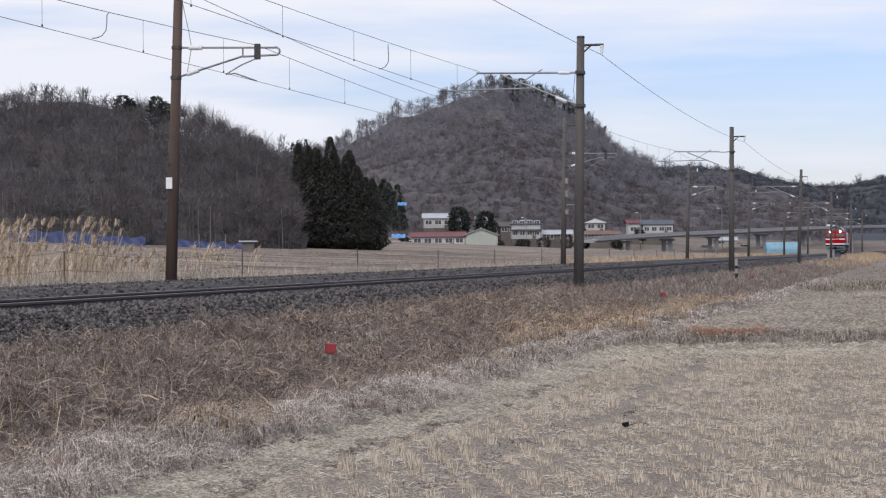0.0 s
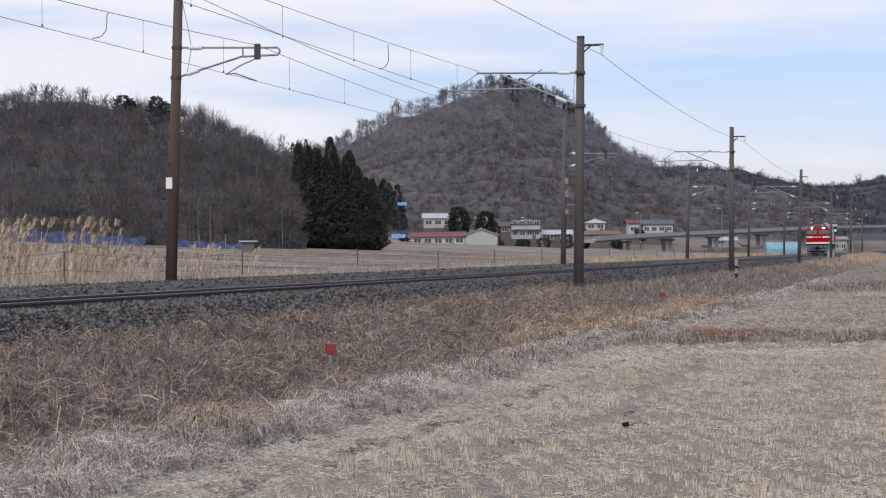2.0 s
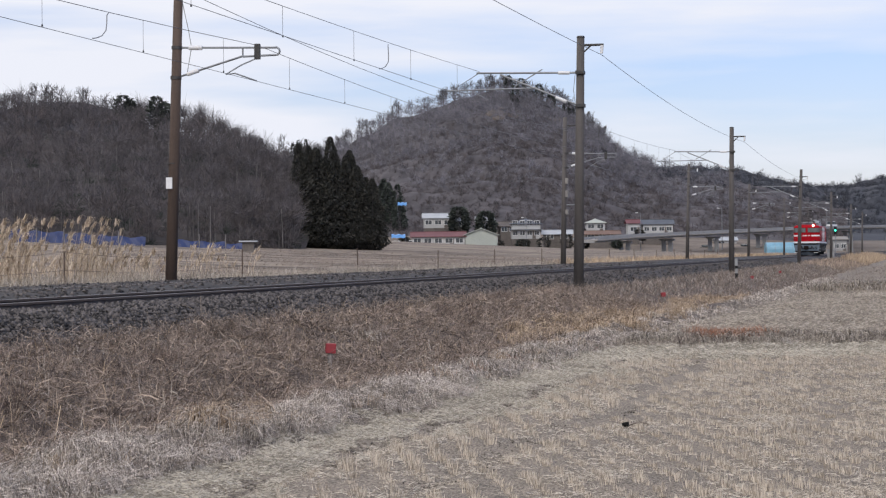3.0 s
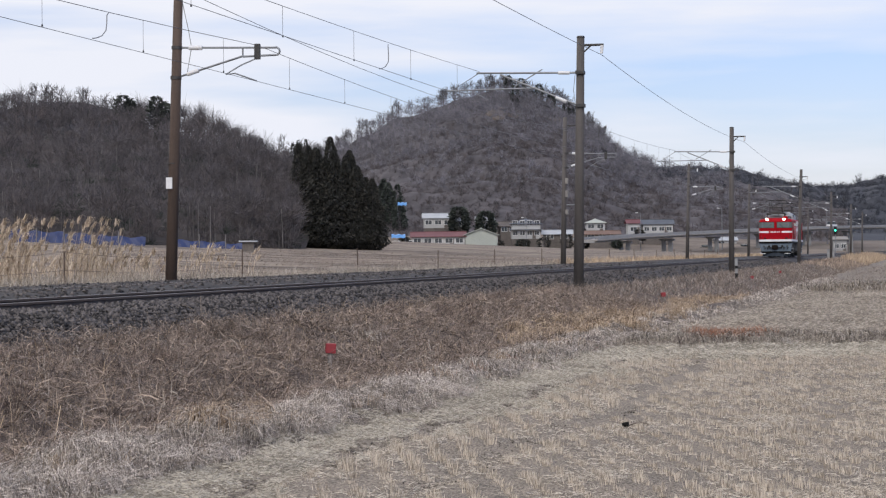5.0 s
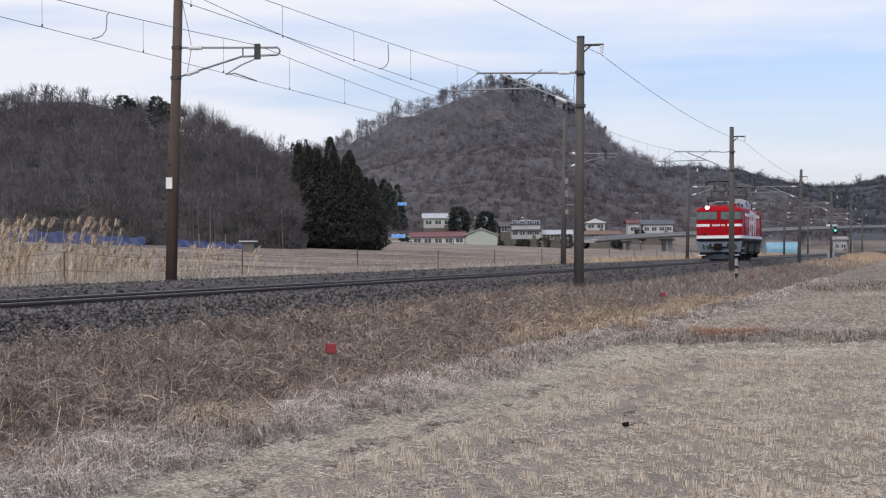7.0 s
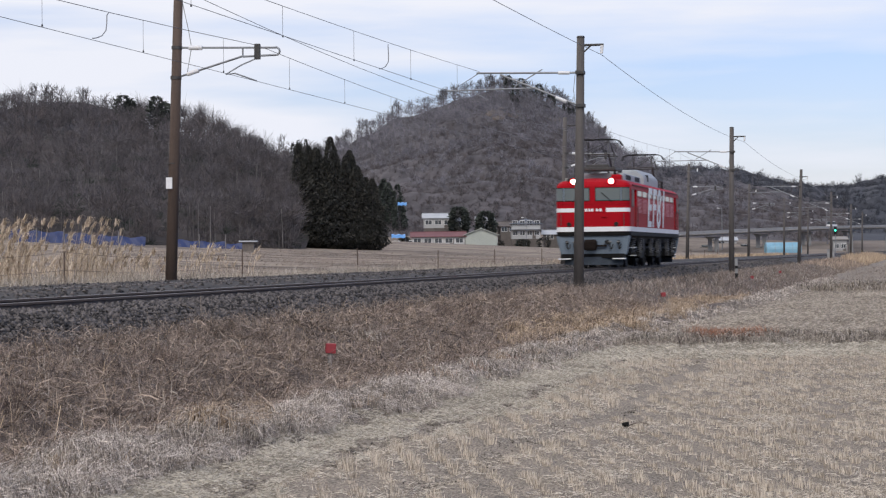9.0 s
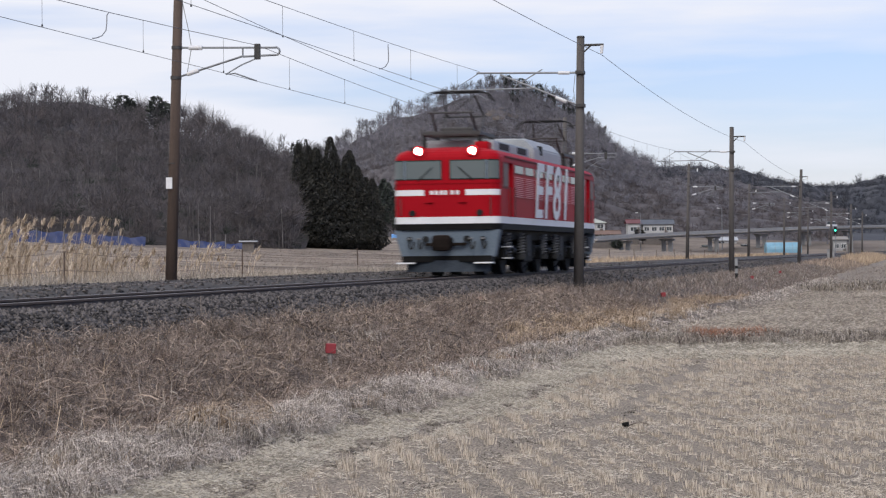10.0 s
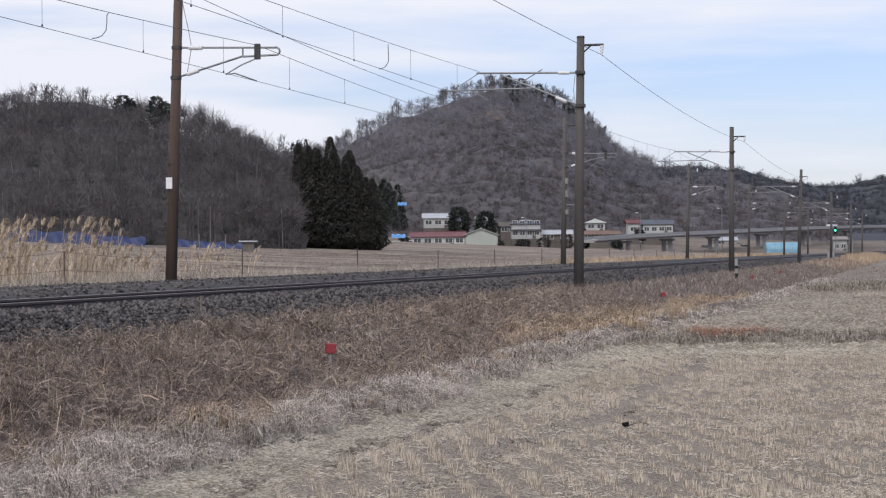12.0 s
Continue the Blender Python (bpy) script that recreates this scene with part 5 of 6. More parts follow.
    box(cp, -0.55, 0.55, min(yb, yb + d * 0.08), max(yb, yb + d * 0.08), 0.8, 0.88, 0.02)
    part("coupler", cp, M["rust"], loco, "rust-brown knuckle coupler")
    part("buffer_beam", box(bmesh.new(), -1.2, 1.2, min(yb - d * 0.5, yb), max(yb - d * 0.5, yb), 0.37, 0.54, 0.02), M["under"], loco)
    bm = bmesh.new()
    a = [bm.verts.new(p) for p in ((-1.1, yb - d * 0.25, 0.42), (0, yb + d * 0.1, 0.42), (1.1, yb - d * 0.25, 0.42), (1.12, yb - d * 0.2, 0.12), (0, yb + d * 0.2, 0.12), (-1.12, yb - d * 0.2, 0.12))]
    b = [bm.verts.new(v.co + Vector((0, -d * 0.06, 0))) for v in a]
    for q in ((0, 1, 4, 5), (1, 2, 3, 4)):
        bm.faces.new([a[i] for i in q]), bm.faces.new([b[i] for i in reversed(q)])
    for i in range(6):
        j = (i + 1) % 6
        bm.faces.new((a[i], b[i], b[j], a[j]))
    part("snow_plough", bm, M["plough"], loco, "dark grey rail-guard plough")
    for x in (-1.08, 1.0):
        part("footboard", box(bmesh.new(), x - 0.24, x + 0.24, min(yb + d * 0.12, yb - d * 0.18), max(yb + d * 0.12, yb - d * 0.18), 0.33, 0.37, 0.008), M["white"], loco, "white-edged footboard")

    # side: cab window, door, windows and louvres
    for end in (False, True):
        def ys(y0_, y1_):
            return (s_side(y0_), s_side(y1_)) if not end else (s_side(LONG - y1_), s_side(LONG - y0_))
        cw = part("cab_side_window", strip(bmesh.new(), *ys(0.5, 1.32), 2.3, 3.0, 0.01, 0.02, flip), M["gutter"], loco)
        part("pane", strip(bmesh.new(), *ys(0.56, 1.26), 2.36, 2.95, 0.016, 0.01, flip), M["blind"], cw, "cab window with a dark red blind drawn")
        dr = part("cab_door", strip(bmesh.new(), *ys(1.47, 2.04), 1.5, 2.98, -0.12, 0.02, flip), M["red"], loco, "recessed red cab door")
        part("door_window", strip(bmesh.new(), *ys(1.58, 1.93), 2.4, 2.85, -0.114, 0.01, flip), M["sideglass"], dr)
        sgx = -1 if flip else 1
        for yy in (1.4, 2.11):
            yv = LONG - yy if (end != flip) else yy
            part("handrail", chain(bmesh.new(), [(sgx * (HALF + 0.05), yv, 1.55), (sgx * (HALF + 0.05), yv, 2.35)], 0.014), M["dustgrey"], loco)
        for k, zz in enumerate((0.45, 0.75, 1.05)):
            yv = LONG - 1.75 if (end != flip) else 1.75
            part("step", box(bmesh.new(), *sorted((sgx * 1.2, sgx * 1.42)), yv - 0.22, yv + 0.22, zz, zz + 0.025), M["white"] if k < 2 else M["dustgrey"], loco, "white-edged cab step")
    slat_mesh = None
    for i in range(8):
        y0_ = 2.3 + i * 1.655
        sw = part("side_window", strip(bmesh.new(), s_side(y0_ - 0.03), s_side(y0_ + 1.38), 2.73, 2.985, 0.008, 0.012, flip), M["gutter"], loco)
        part("pane", strip(bmesh.new(), s_side(y0_), s_side(y0_ + 1.35), 2.76, 2.96, 0.013, 0.008, flip), M["sideglass"], sw)
        lv = part("louvre_panel", strip(bmesh.new(), s_side(y0_ - 0.03), s_side(y0_ + 1.38), 2.1, 2.69, 0.006, 0.01, flip), M["red"], loco, "red ventilation louvre panel")
        for k in range(11):
            z = 2.115 + k * 0.052
            if slat_mesh is None:
                sb = bmesh.new()
                v = [sb.verts.new(p) for p in ((0, 0, 0.024), (0.02, 0, 0.006), (0.02, 0, 0.0), (0, 0, 0.0), (0, 1.3, 0.024), (0.02, 1.3, 0.006), (0.02, 1.3, 0.0), (0, 1.3, 0.0))]
                for q in ((0, 1, 5, 4), (1, 2, 6, 5), (2, 3, 7, 6), (3, 2, 1, 0), (4, 5, 6, 7)):
                    sb.faces.new([v[t] for t in q])
                so = part("slat", sb, M["louvre"], lv)
                slat_mesh = so.data
            else:
                so = new("slat", slat_mesh)
                so.parent = lv
            so.matrix_basis = pose(-HALF - 0.006, LONG - y0_ - 0.025, z, 0, 0, 180) if flip else pose(HALF + 0.006, y0_ + 0.025, z)

# class marking on both sides
for flip in (False, True):
    cu = bpy.data.curves.new("class_marking", "FONT")
    cu.body, cu.size, cu.extrude, cu.shear, cu.space_character, cu.offset = "EF81", 2.06, 0.006, 0.24, 1.12, 0.022
    tmp = new("class_marking", cu)
    bpy.context.view_layer.update()
    me = bpy.data.meshes.new_from_object(tmp.evaluated_get(bpy.context.evaluated_depsgraph_get()))
    bpy.data.objects.remove(tmp)
    co = np.empty(len(me.vertices) * 3, dtype=np.float32)
    me.vertices.foreach_get("co", co)
    co = co.reshape(-1, 3)
    co[:, 0] = (co[:, 0] - co[:, 0].min()) / np.ptp(co[:, 0]) * 6.1
    co[:, 1] = (co[:, 1] - co[:, 1].min()) / np.ptp(co[:, 1]) * 1.62
    me.vertices.foreach_set("co", co.ravel())
    me.materials.clear()
    me.materials.append(M["white"])
    ob = new("class_marking", me)
    ob.parent = loco
    ob["label"] = "large white slanted class lettering"
    ob.matrix_basis = pose(-HALF - 0.032, LONG - 5.45, 1.57, 90, 0, -90) if flip else pose(HALF + 0.032, 5.45, 1.57, 90, 0, 90)

# roof equipment
bm = bmesh.new()
box(bm, -0.95, 0.95, 1.9, 7.5, 3.3, 3.66, 0.09)
rc = part("roof_cover", bm, M["roofgrey"], loco, "pale grey resistor roof cover")
for sg in (-1, 1):
    for y in (2.6, 5.4):
        g = part("vent_grille", box(bmesh.new(), sg * 0.93 - 0.03, sg * 0.93 + 0.03, y, y + 1.5, 3.42, 3.6, 0.01), M["dustgrey"], rc, "dark vent grille")
bm = bmesh.new()
rows = []
for y, w, t in ((7.8, 0.92, 3.93), (8.0, 0.95, 3.98), (12.7, 0.95, 3.98), (13.3, 0.86, 3.66)):
    rows.append([bm.verts.new(p) for p in ((-w - 0.1, y, 3.3), (-w - 0.1, y, t - 0.3), (-w + 0.2, y, t), (w - 0.2, y, t), (w + 0.1, y, t - 0.3), (w + 0.1, y, 3.3))])
bm.faces.new(rows[0]), bm.faces.new(list(reversed(rows[-1])))
for a, b in zip(rows[:-1], rows[1:]):
    for j in range(5):
        bm.faces.new((a[j], b[j], b[j + 1], a[j + 1]))
bmesh.ops.bevel(bm, geom=list(bm.edges), offset=0.04, segments=2, affect="EDGES")
rb = part("roof_housing", bm, M["roofgrey"], loco, "tall pale grey roof housing")
for sg in (-1, 1):
    part("hatch", box(bmesh.new(), sg * 0.98 - 0.08, sg * 0.98 + 0.08, 8.75, 9.15, 3.5, 3.78, 0.01), M["rubber"], rb, "black opening")
part("horn_cover", box(bmesh.new(), 0.62, 1.0, 0.75, 1.3, 3.25, 3.56, 0.06), M["red"], loco, "red horn cover")
part("antenna", box(bmesh.new(), -0.98, -0.8, 0.1, 0.4, 3.3, 3.4, 0.02), M["dustgrey"], loco)
for i, (x, y) in enumerate(((0.6, 3.4), (-0.6, 3.4), (0.5, 14.4), (-0.5, 14.4), (0.0, 4.6))):
    bm = bmesh.new()
    tube(bm, (x, y, 3.35), (x, y, 3.86), 0.05, 0.045, 10)
    for k in range(4):
        tube(bm, (x, y, 3.45 + k * 0.09), (x, y, 3.48 + k * 0.09), 0.085, 0.06, 10)
    part("roof_insulator", bm, M["dustgrey"], loco)
part("roof_busbar", chain(bmesh.new(), [(0.0, 3.2, 3.88), (0.0, 4.6, 3.88), (0.55, 7.6, 4.0), (0.55, 13.2, 4.0), (0.0, 14.5, 3.9)], 0.016), M["darksteel"], loco)


def pantograph(yc, head):
    pg = part("pantograph", bmesh.new(), M["darksteel"], loco, "raised diamond pantograph")
    base = 3.78
    for x in (-0.75, 0.75):
        part("base_beam", box(bmesh.new(), x - 0.05, x + 0.05, yc - 1.0, yc + 1.0, base - 0.05, base + 0.05, 0.01), M["darksteel"], pg)
        for y in (-0.85, 0.85):
            bm = tube(bmesh.new(), (x, yc + y, 3.3), (x, yc + y, base - 0.05), 0.055, 0.05, 10)
            for k in range(3):
                tube(bm, (x, yc + y, 3.45 + k * 0.08), (x, yc + y, 3.48 + k * 0.08), 0.085, 0.06, 10)
            part("insulator", bm, M["dustgrey"], pg)
    for y in (-0.95, -0.3, 0.3, 0.95):
        part("cross_beam", box(bmesh.new(), -0.8, 0.8, yc + y - 0.05, yc + y + 0.05, base - 0.04, base + 0.06, 0.01), M["darksteel"], pg)
    part("spring_box", box(bmesh.new(), -0.45, 0.45, yc - 0.25, yc + 0.25, base + 0.02, base + 0.2, 0.04), M["darksteel"], pg)
    knee = base + (head - base) * 0.48
    for sy in (-1, 1):
        for x in (-0.55, 0.55):
            part("lower_arm", tube(bmesh.new(), (x, yc + sy * 0.28, base + 0.1), (x * 0.95, yc + sy * 0.95, knee), 0.038, 0.03, 8), M["darksteel"], pg)
            part("upper_arm", tube(bmesh.new(), (x * 0.95, yc + sy * 0.95, knee), (x * 0.75, yc + sy * 0.18, head - 0.06), 0.026, 0.022, 8), M["darksteel"], pg)
        part("knee_bar", tube(bmesh.new(), (-0.62, yc + sy * 0.95, knee), (0.62, yc + sy * 0.95, knee), 0.024, 0.024, 8), M["darksteel"], pg)
        part("brace", tube(bmesh.new(), (-0.52, yc + sy * 0.93, knee + 0.02), (0.42, yc + sy * 0.2, head - 0.08), 0.016, 0.016, 6), M["darksteel"], pg)
        pts = [(-0.95, yc + sy * 0.2, head - 0.24), (-0.84, yc + sy * 0.2, head - 0.06), (-0.7, yc + sy * 0.2, head), (0.7, yc + sy * 0.2, head), (0.84, yc + sy * 0.2, head - 0.06), (0.95, yc + sy * 0.2, head - 0.24)]
        part("horn", chain(bmesh.new(), pts, 0.02, 8), M["dustgrey"], pg)
        part("contact_strip", box(bmesh.new(), -0.62, 0.62, yc + sy * 0.2 - 0.03, yc + sy * 0.2 + 0.03, head - 0.01, head + 0.035, 0.008), M["rubber"], pg)


pantograph(1.75, 4.93)
pantograph(LONG - 1.75, 4.93)

# running gear: three two-axle bogies
part("underframe", box(bmesh.new(), -1.15, 1.15, 0.5, 17.3, 0.95, 1.24, 0.03), M["under"], loco, "black underframe")
for yc in (5.94, 11.86):
    eq = part("equipment_case", box(bmesh.new(), -1.15, 1.15, yc - 0.75, yc + 0.75, 0.34, 1.0, 0.04), M["under"], loco, "black underfloor equipment case")
    for sg in (-1, 1):
        part("case_cover", box(bmesh.new(), sg * 1.16 - 0.015, sg * 1.16 + 0.015, yc - 0.3, yc + 0.35, 0.5, 0.92, 0.01), M["dustgrey"], eq)
for yc in (2.98, 8.9, 14.82):
    bg = part("bogie", box(bmesh.new(), -0.49, 0.49, yc - 2.1, yc + 2.1, 0.24, 0.97, 0.06), M["under"], loco, "oily black two-axle bogie")
    for sg in (-1, 1):
        bm = bmesh.new()
        box(bm, sg * 1.03 - 0.09, sg * 1.03 + 0.09, yc - 2.0, yc + 2.0, 0.62, 0.82, 0.03)
        box(bm, sg * 1.03 - 0.1, sg * 1.03 + 0.1, yc - 0.5, yc + 0.5, 0.5, 0.86, 0.04)
        part("side_frame", bm, M["under"], bg)
        for dy in (-1.08, 1.08):
            sp = bmesh.new()
            pts = [(sg * 1.27 + 0.1 * math.cos(k * 0.9), yc + dy + 0.1 * math.sin(k * 0.9), 0.55 + k * 0.0115) for k in range(52)]
            chain(sp, pts, 0.02, 5)
            part("coil_spring", sp, M["spring"], bg, "grey coil spring")
            part("spring_seat", tube(bmesh.new(), (sg * 1.27, yc + dy, 0.42), (sg * 1.27, yc + dy, 0.56), 0.14, 0.13, 12), M["dustgrey"], bg)
        part("brake_cylinder", tube(bmesh.new(), (sg * 1.2, yc - 0.3, 0.66), (sg * 1.2, yc + 0.3, 0.66), 0.1, 0.1, 12), M["under"], bg)
        part("sand_pipe", chain(bmesh.new(), [(sg * 1.15, yc - 2.05, 0.95), (sg * 1.15, yc - 2.0, 0.5), (sg * 0.8, yc - 1.85, 0.15)], 0.025), M["dustgrey"], bg)
        part("equipment_box", box(bmesh.new(), *sorted((sg * 1.1, sg * 1.36)), yc + 1.55, yc + 2.15, 0.62, 1.1, 0.03), M["dustgrey"], bg, "grey equipment box")
    for dy in (-1.25, 1.25):
        for sg in (-1, 1):
            bm = bmesh.new()
            tube(bm, (sg * 0.60, yc + dy, 0.56), (sg * 0.73, yc + dy, 0.56), 0.56, 0.555, 32)
            tube(bm, (sg * 0.50, yc + dy, 0.56), (sg * 0.53, yc + dy, 0.56), 0.585, 0.585, 32)
            part("wheel", bm, M["dustgrey"], bg, "worn steel wheel")
            part("axle_box", box(bmesh.new(), *sorted((sg * 0.95, sg * 1.25)), yc + dy - 0.17, yc + dy + 0.17, 0.4, 0.74, 0.05), M["under"], bg)

# ---- ballast stones and sleepers
def pebbles(n, xr, yr, size, zf, rng):
    oct_v = np.array([(1, 0, 0), (0, 1, 0), (-1, 0, 0), (0, -1, 0), (0, 0, 1), (0, 0, -1)], float)
    oct_f = np.array([(0, 1, 4), (1, 2, 4), (2, 3, 4), (3, 0, 4), (1, 0, 5), (2, 1, 5), (3, 2, 5), (0, 3, 5)])
    x, y = rng.uniform(*xr, n), yr[0] + (yr[1] - yr[0]) * rng.uniform(0, 1, n) ** 1.3
    V = oct_v[None] * np.array([1.1, 1.1, 0.8]) * rng.uniform(0.55, 1.3, (n, 6, 1)) * (size * rng.uniform(0.6, 1.5, n))[:, None, None]
    V = V + rng.normal(0, size * 0.22, (n, 6, 3))
    a = rng.uniform(0, 6.28, n)
    c, s = np.cos(a)[:, None], np.sin(a)[:, None]
    V[:, :, 0], V[:, :, 1] = V[:, :, 0] * c - V[:, :, 1] * s, V[:, :, 0] * s + V[:, :, 1] * c
    V = V + np.stack([x, y, zf(x) + size * 0.2], -1)[:, None]
    return V.reshape(-1, 3), (oct_f[None] + np.arange(n)[:, None, None] * 6).reshape(-1, 3)


rng = np.random.default_rng(11)
joined("ballast_stones", [pebbles(17000, (1.2, 2.75), (22, 75), 0.03, ballast_z, rng), pebbles(4000, (1.2, 2.7), (60, 180), 0.045, ballast_z, rng),
                          pebbles(1800, (0.62, 1.3), (20, 70), 0.03, ballast_z, rng), pebbles(9000, (-6.5, -0.7), (26, 120), 0.034, ballast_z, rng)],
       M["stone"], "angular dark grey crushed ballast stones", "ballast")
sl = bmesh.new()
box(sl, -1.0, 1.0, -0.12, 0.12, -0.3, -0.155, 0.02)
sleeper = part("sleeper", sl, M["sleeper"], ballast)
sleeper.matrix_basis = pose(0, 18, 0)
for tx, n in ((NEAR_X, 150), (FAR_X, 120)):
    for i in range(n):
        so = new("sleeper", sleeper.data)
        so.parent = ballast
        so.matrix_basis = pose(tx, 18.6 + i * 0.6, 0)


# ---- grasses
def blades(x, y, z, h, w, lean, toward, rng, droop=0.5, plain=False):
    """Bent tapering blades: 5 vertices and 3 triangles each. lean: sideways reach as a share of the height; toward: angle of the lean."""
    n = len(x)
    a = rng.uniform(0, 6.28, n)
    side = np.stack([np.cos(a), np.sin(a), 0 * a], -1) * (w * rng.uniform(0.6, 1.4, n))[:, None]
    d = np.stack([np.cos(toward), np.sin(toward), 0 * a], -1)
    base = np.stack([x, y, z - 0.02], -1)
    mid = base + d * (lean * h * 0.35)[:, None] + np.array([0, 0, 1.0]) * (h * 0.62)[:, None]
    tip = base + d * (lean * h)[:, None] + np.array([0, 0, 1.0]) * (h * (1 - droop * np.minimum(lean, 1.4) * 0.55))[:, None]
    if plain:
        return np.stack([base - side, base + side, tip], 1).reshape(-1, 3), np.arange(3 * n).reshape(-1, 3)
    V = np.stack([base - side, base + side, mid - side * 0.8, mid + side * 0.8, tip], 1).reshape(-1, 3)
    F = np.array([(0, 1, 2), (1, 3, 2), (2, 3, 4)])[None] + (np.arange(n) * 5)[:, None, None]
    return V, F.reshape(-1, 3)


def patch(n, xr, yr, h, w, lean, toward=None, keep=None, droop=0.5, shape=1.0, plain=False):
    x = rng.uniform(*xr, n)
    y = yr[0] + (yr[1] - yr[0]) * rng.uniform(0, 1, n) ** shape
    if keep is not None:
        ok = keep(x, y)
        x, y = x[ok], y[ok]
    n = len(x)
    hh = h * rng.uniform(0.45, 1.25, n) * (1 + 0.3 * fbm(x, y, 1.7, 8))
    th = rng.uniform(0, 6.28, n) if toward is None else toward + rng.normal(0, 0.8, n)
    return blades(x, y, ground_z(x, y), np.maximum(hh, 0.02), w * np.ones(n), lean * rng.uniform(0.2, 1.6, n), th, rng, droop, plain)


def tufts(n, per, xr, yr, h, w, lean, keep, spread=0.05, drift=0.0, droop=0.9, shape=1.4, plain=False):
    """Clumps of blades that fan out from common centres."""
    x = rng.uniform(*xr, n)
    y = yr[0] + (yr[1] - yr[0]) * rng.uniform(0, 1, n) ** shape
    ok_ = keep(x, y)
    x, y = x[ok_], y[ok_]
    n = len(x)
    hc = h * rng.uniform(0.55, 1.35, n) * (1 + 0.35 * fbm(x, y, 1.3, 18))
    a = rng.uniform(0, 6.28, n * per)
    r = np.abs(rng.normal(0, spread, n * per))
    bx, by = np.repeat(x, per) + np.cos(a) * r, np.repeat(y, per) + np.sin(a) * r
    dx, dy = np.cos(a) + drift, np.sin(a) + 0.0 * a
    hh = np.repeat(hc, per) * rng.uniform(0.5, 1.15, n * per)
    return blades(bx, by, ground_z(bx, by), np.maximum(hh, 0.02), w * np.ones(n * per), lean * rng.uniform(0.2, 1.5, n * per), np.arctan2(dy, dx), rng, droop, plain)


def arcs(x, y, z, length, w, theta, pitch, curl, segs=3, twist=0.35):
    """Curved tapering strands: pitch is the rise at the root and curl the bend over the length, in radians."""
    n = len(x)
    p = np.stack([x, y, z], -1)
    flat = np.stack([np.cos(theta), np.sin(theta), 0 * theta], -1)
    side = np.stack([-np.sin(theta), np.cos(theta), rng.normal(0, twist, n)], -1) * (w * rng.uniform(0.6, 1.4, n))[:, None]
    rows_, e = [], pitch.copy()
    for k in range(segs):
        rows_ += [p - side * (1 - 0.2 * k), p + side * (1 - 0.2 * k)]
        p = p + (flat * np.cos(e)[:, None] + up * np.sin(e)[:, None]) * (length / segs)[:, None]
        e = e - curl / max(segs - 1, 1)
    V = np.stack(rows_ + [p], 1)
    F = []
    for k in range(segs - 1):
        F += [(2 * k, 2 * k + 1, 2 * k + 3), (2 * k, 2 * k + 3, 2 * k + 2)]
    F.append((2 * segs - 2, 2 * segs - 1, 2 * segs))
    m = 2 * segs + 1
    return V.reshape(-1, 3), (np.array(F)[None] + (np.arange(n) * m)[:, None, None]).reshape(-1, 3)


def mops(n, per, xr, yr, length, w, keep, toward, spread, segs=3, shape=1.3, bend=(1.6, 2.9)):
    """Cushions of long dead grass whose strands rise, arch over and hang down."""
    x = rng.uniform(*xr, n)
    y = yr[0] + (yr[1] - yr[0]) * rng.uniform(0, 1, n) ** shape
    ok_ = keep(x, y)
    x, y = x[ok_], y[ok_]
    n = len(x)
    big = np.repeat(length * rng.uniform(0.6, 1.3, n) * (1 + 0.3 * fbm(x, y, 1.1, 18)), per) * rng.uniform(0.6, 1.2, n * per)
    th = np.repeat(toward + rng.normal(0, 0.9, n), per) + rng.normal(0, 0.75, n * per)
    r = np.abs(rng.normal(0, spread, n * per))
    a = rng.uniform(0, 6.28, n * per)
    bx, by = np.repeat(x, per) + np.cos(a) * r, np.repeat(y, per) + np.sin(a) * r
    return arcs(bx, by, ground_z(bx, by) - 0.01, np.maximum(big, 0.03), w * np.ones(n * per), th, rng.uniform(0.8, 1.5, n * per), rng.uniform(*bend, n * per), segs)


def tangle(n, xr, yr, length, w, keep, lift=0.12, segs=2, shape=1.3):
    """Fallen and leaning stems that cross one another at all angles."""
    x = rng.uniform(*xr, n)
    y = yr[0] + (yr[1] - yr[0]) * rng.uniform(0, 1, n) ** shape
    ok_ = keep(x, y)
    x, y = x[ok_], y[ok_]
    n = len(x)
    mound = 0.6 + 0.55 * fbm(x, y, 0.9, 27) + 0.35 * fbm(x, y, 0.33, 28)
    z = ground_z(x, y) + lift * np.maximum(mound, 0.0) * rng.uniform(0, 1, n) ** 0.7
    return arcs(x, y, z, length * rng.uniform(0.4, 1.5, n), w * np.ones(n), rng.uniform(0, 6.28, n), rng.uniform(-0.35, 0.9, n), rng.uniform(-1.2, 2.2, n), segs, 0.9)


def edge_x(y):
    """Where the bund ends and the paddy begins."""
    return 7.05 + 0.9 * ramp01(y, 40, 90) - 0.35 * np.exp(-((y - 15) / 4) ** 2) + 0.12 * np.sin(y * 0.9) + 0.08 * np.sin(y * 2.3 + 1)


ROW = radians(16.5)
ca, sa = math.cos(ROW), math.sin(ROW)
u, v = np.meshgrid(np.arange(-20, 40, 0.25), np.arange(0, 60, 0.135))
u, v = u.ravel() + rng.normal(0, 0.02, u.size), v.ravel() + rng.normal(0, 0.035, v.size)
px_, py_ = u * ca - v * sa, u * sa + v * ca
ok = (px_ > edge_x(py_) + 0.95 + 0.2 * fbm(px_, py_, 2, 44)) & (px_ < 15.5) & (py_ > 12) & (py_ < 34.8 + 0.22 * (px_ - 8)) & (px_ < 12.7 + py_ * 0.03)
ok &= rng.uniform(0, 1, len(u)) < 0.9
ok &= np.abs(px_ - edge_x(py_) - 2.05) > 0.1
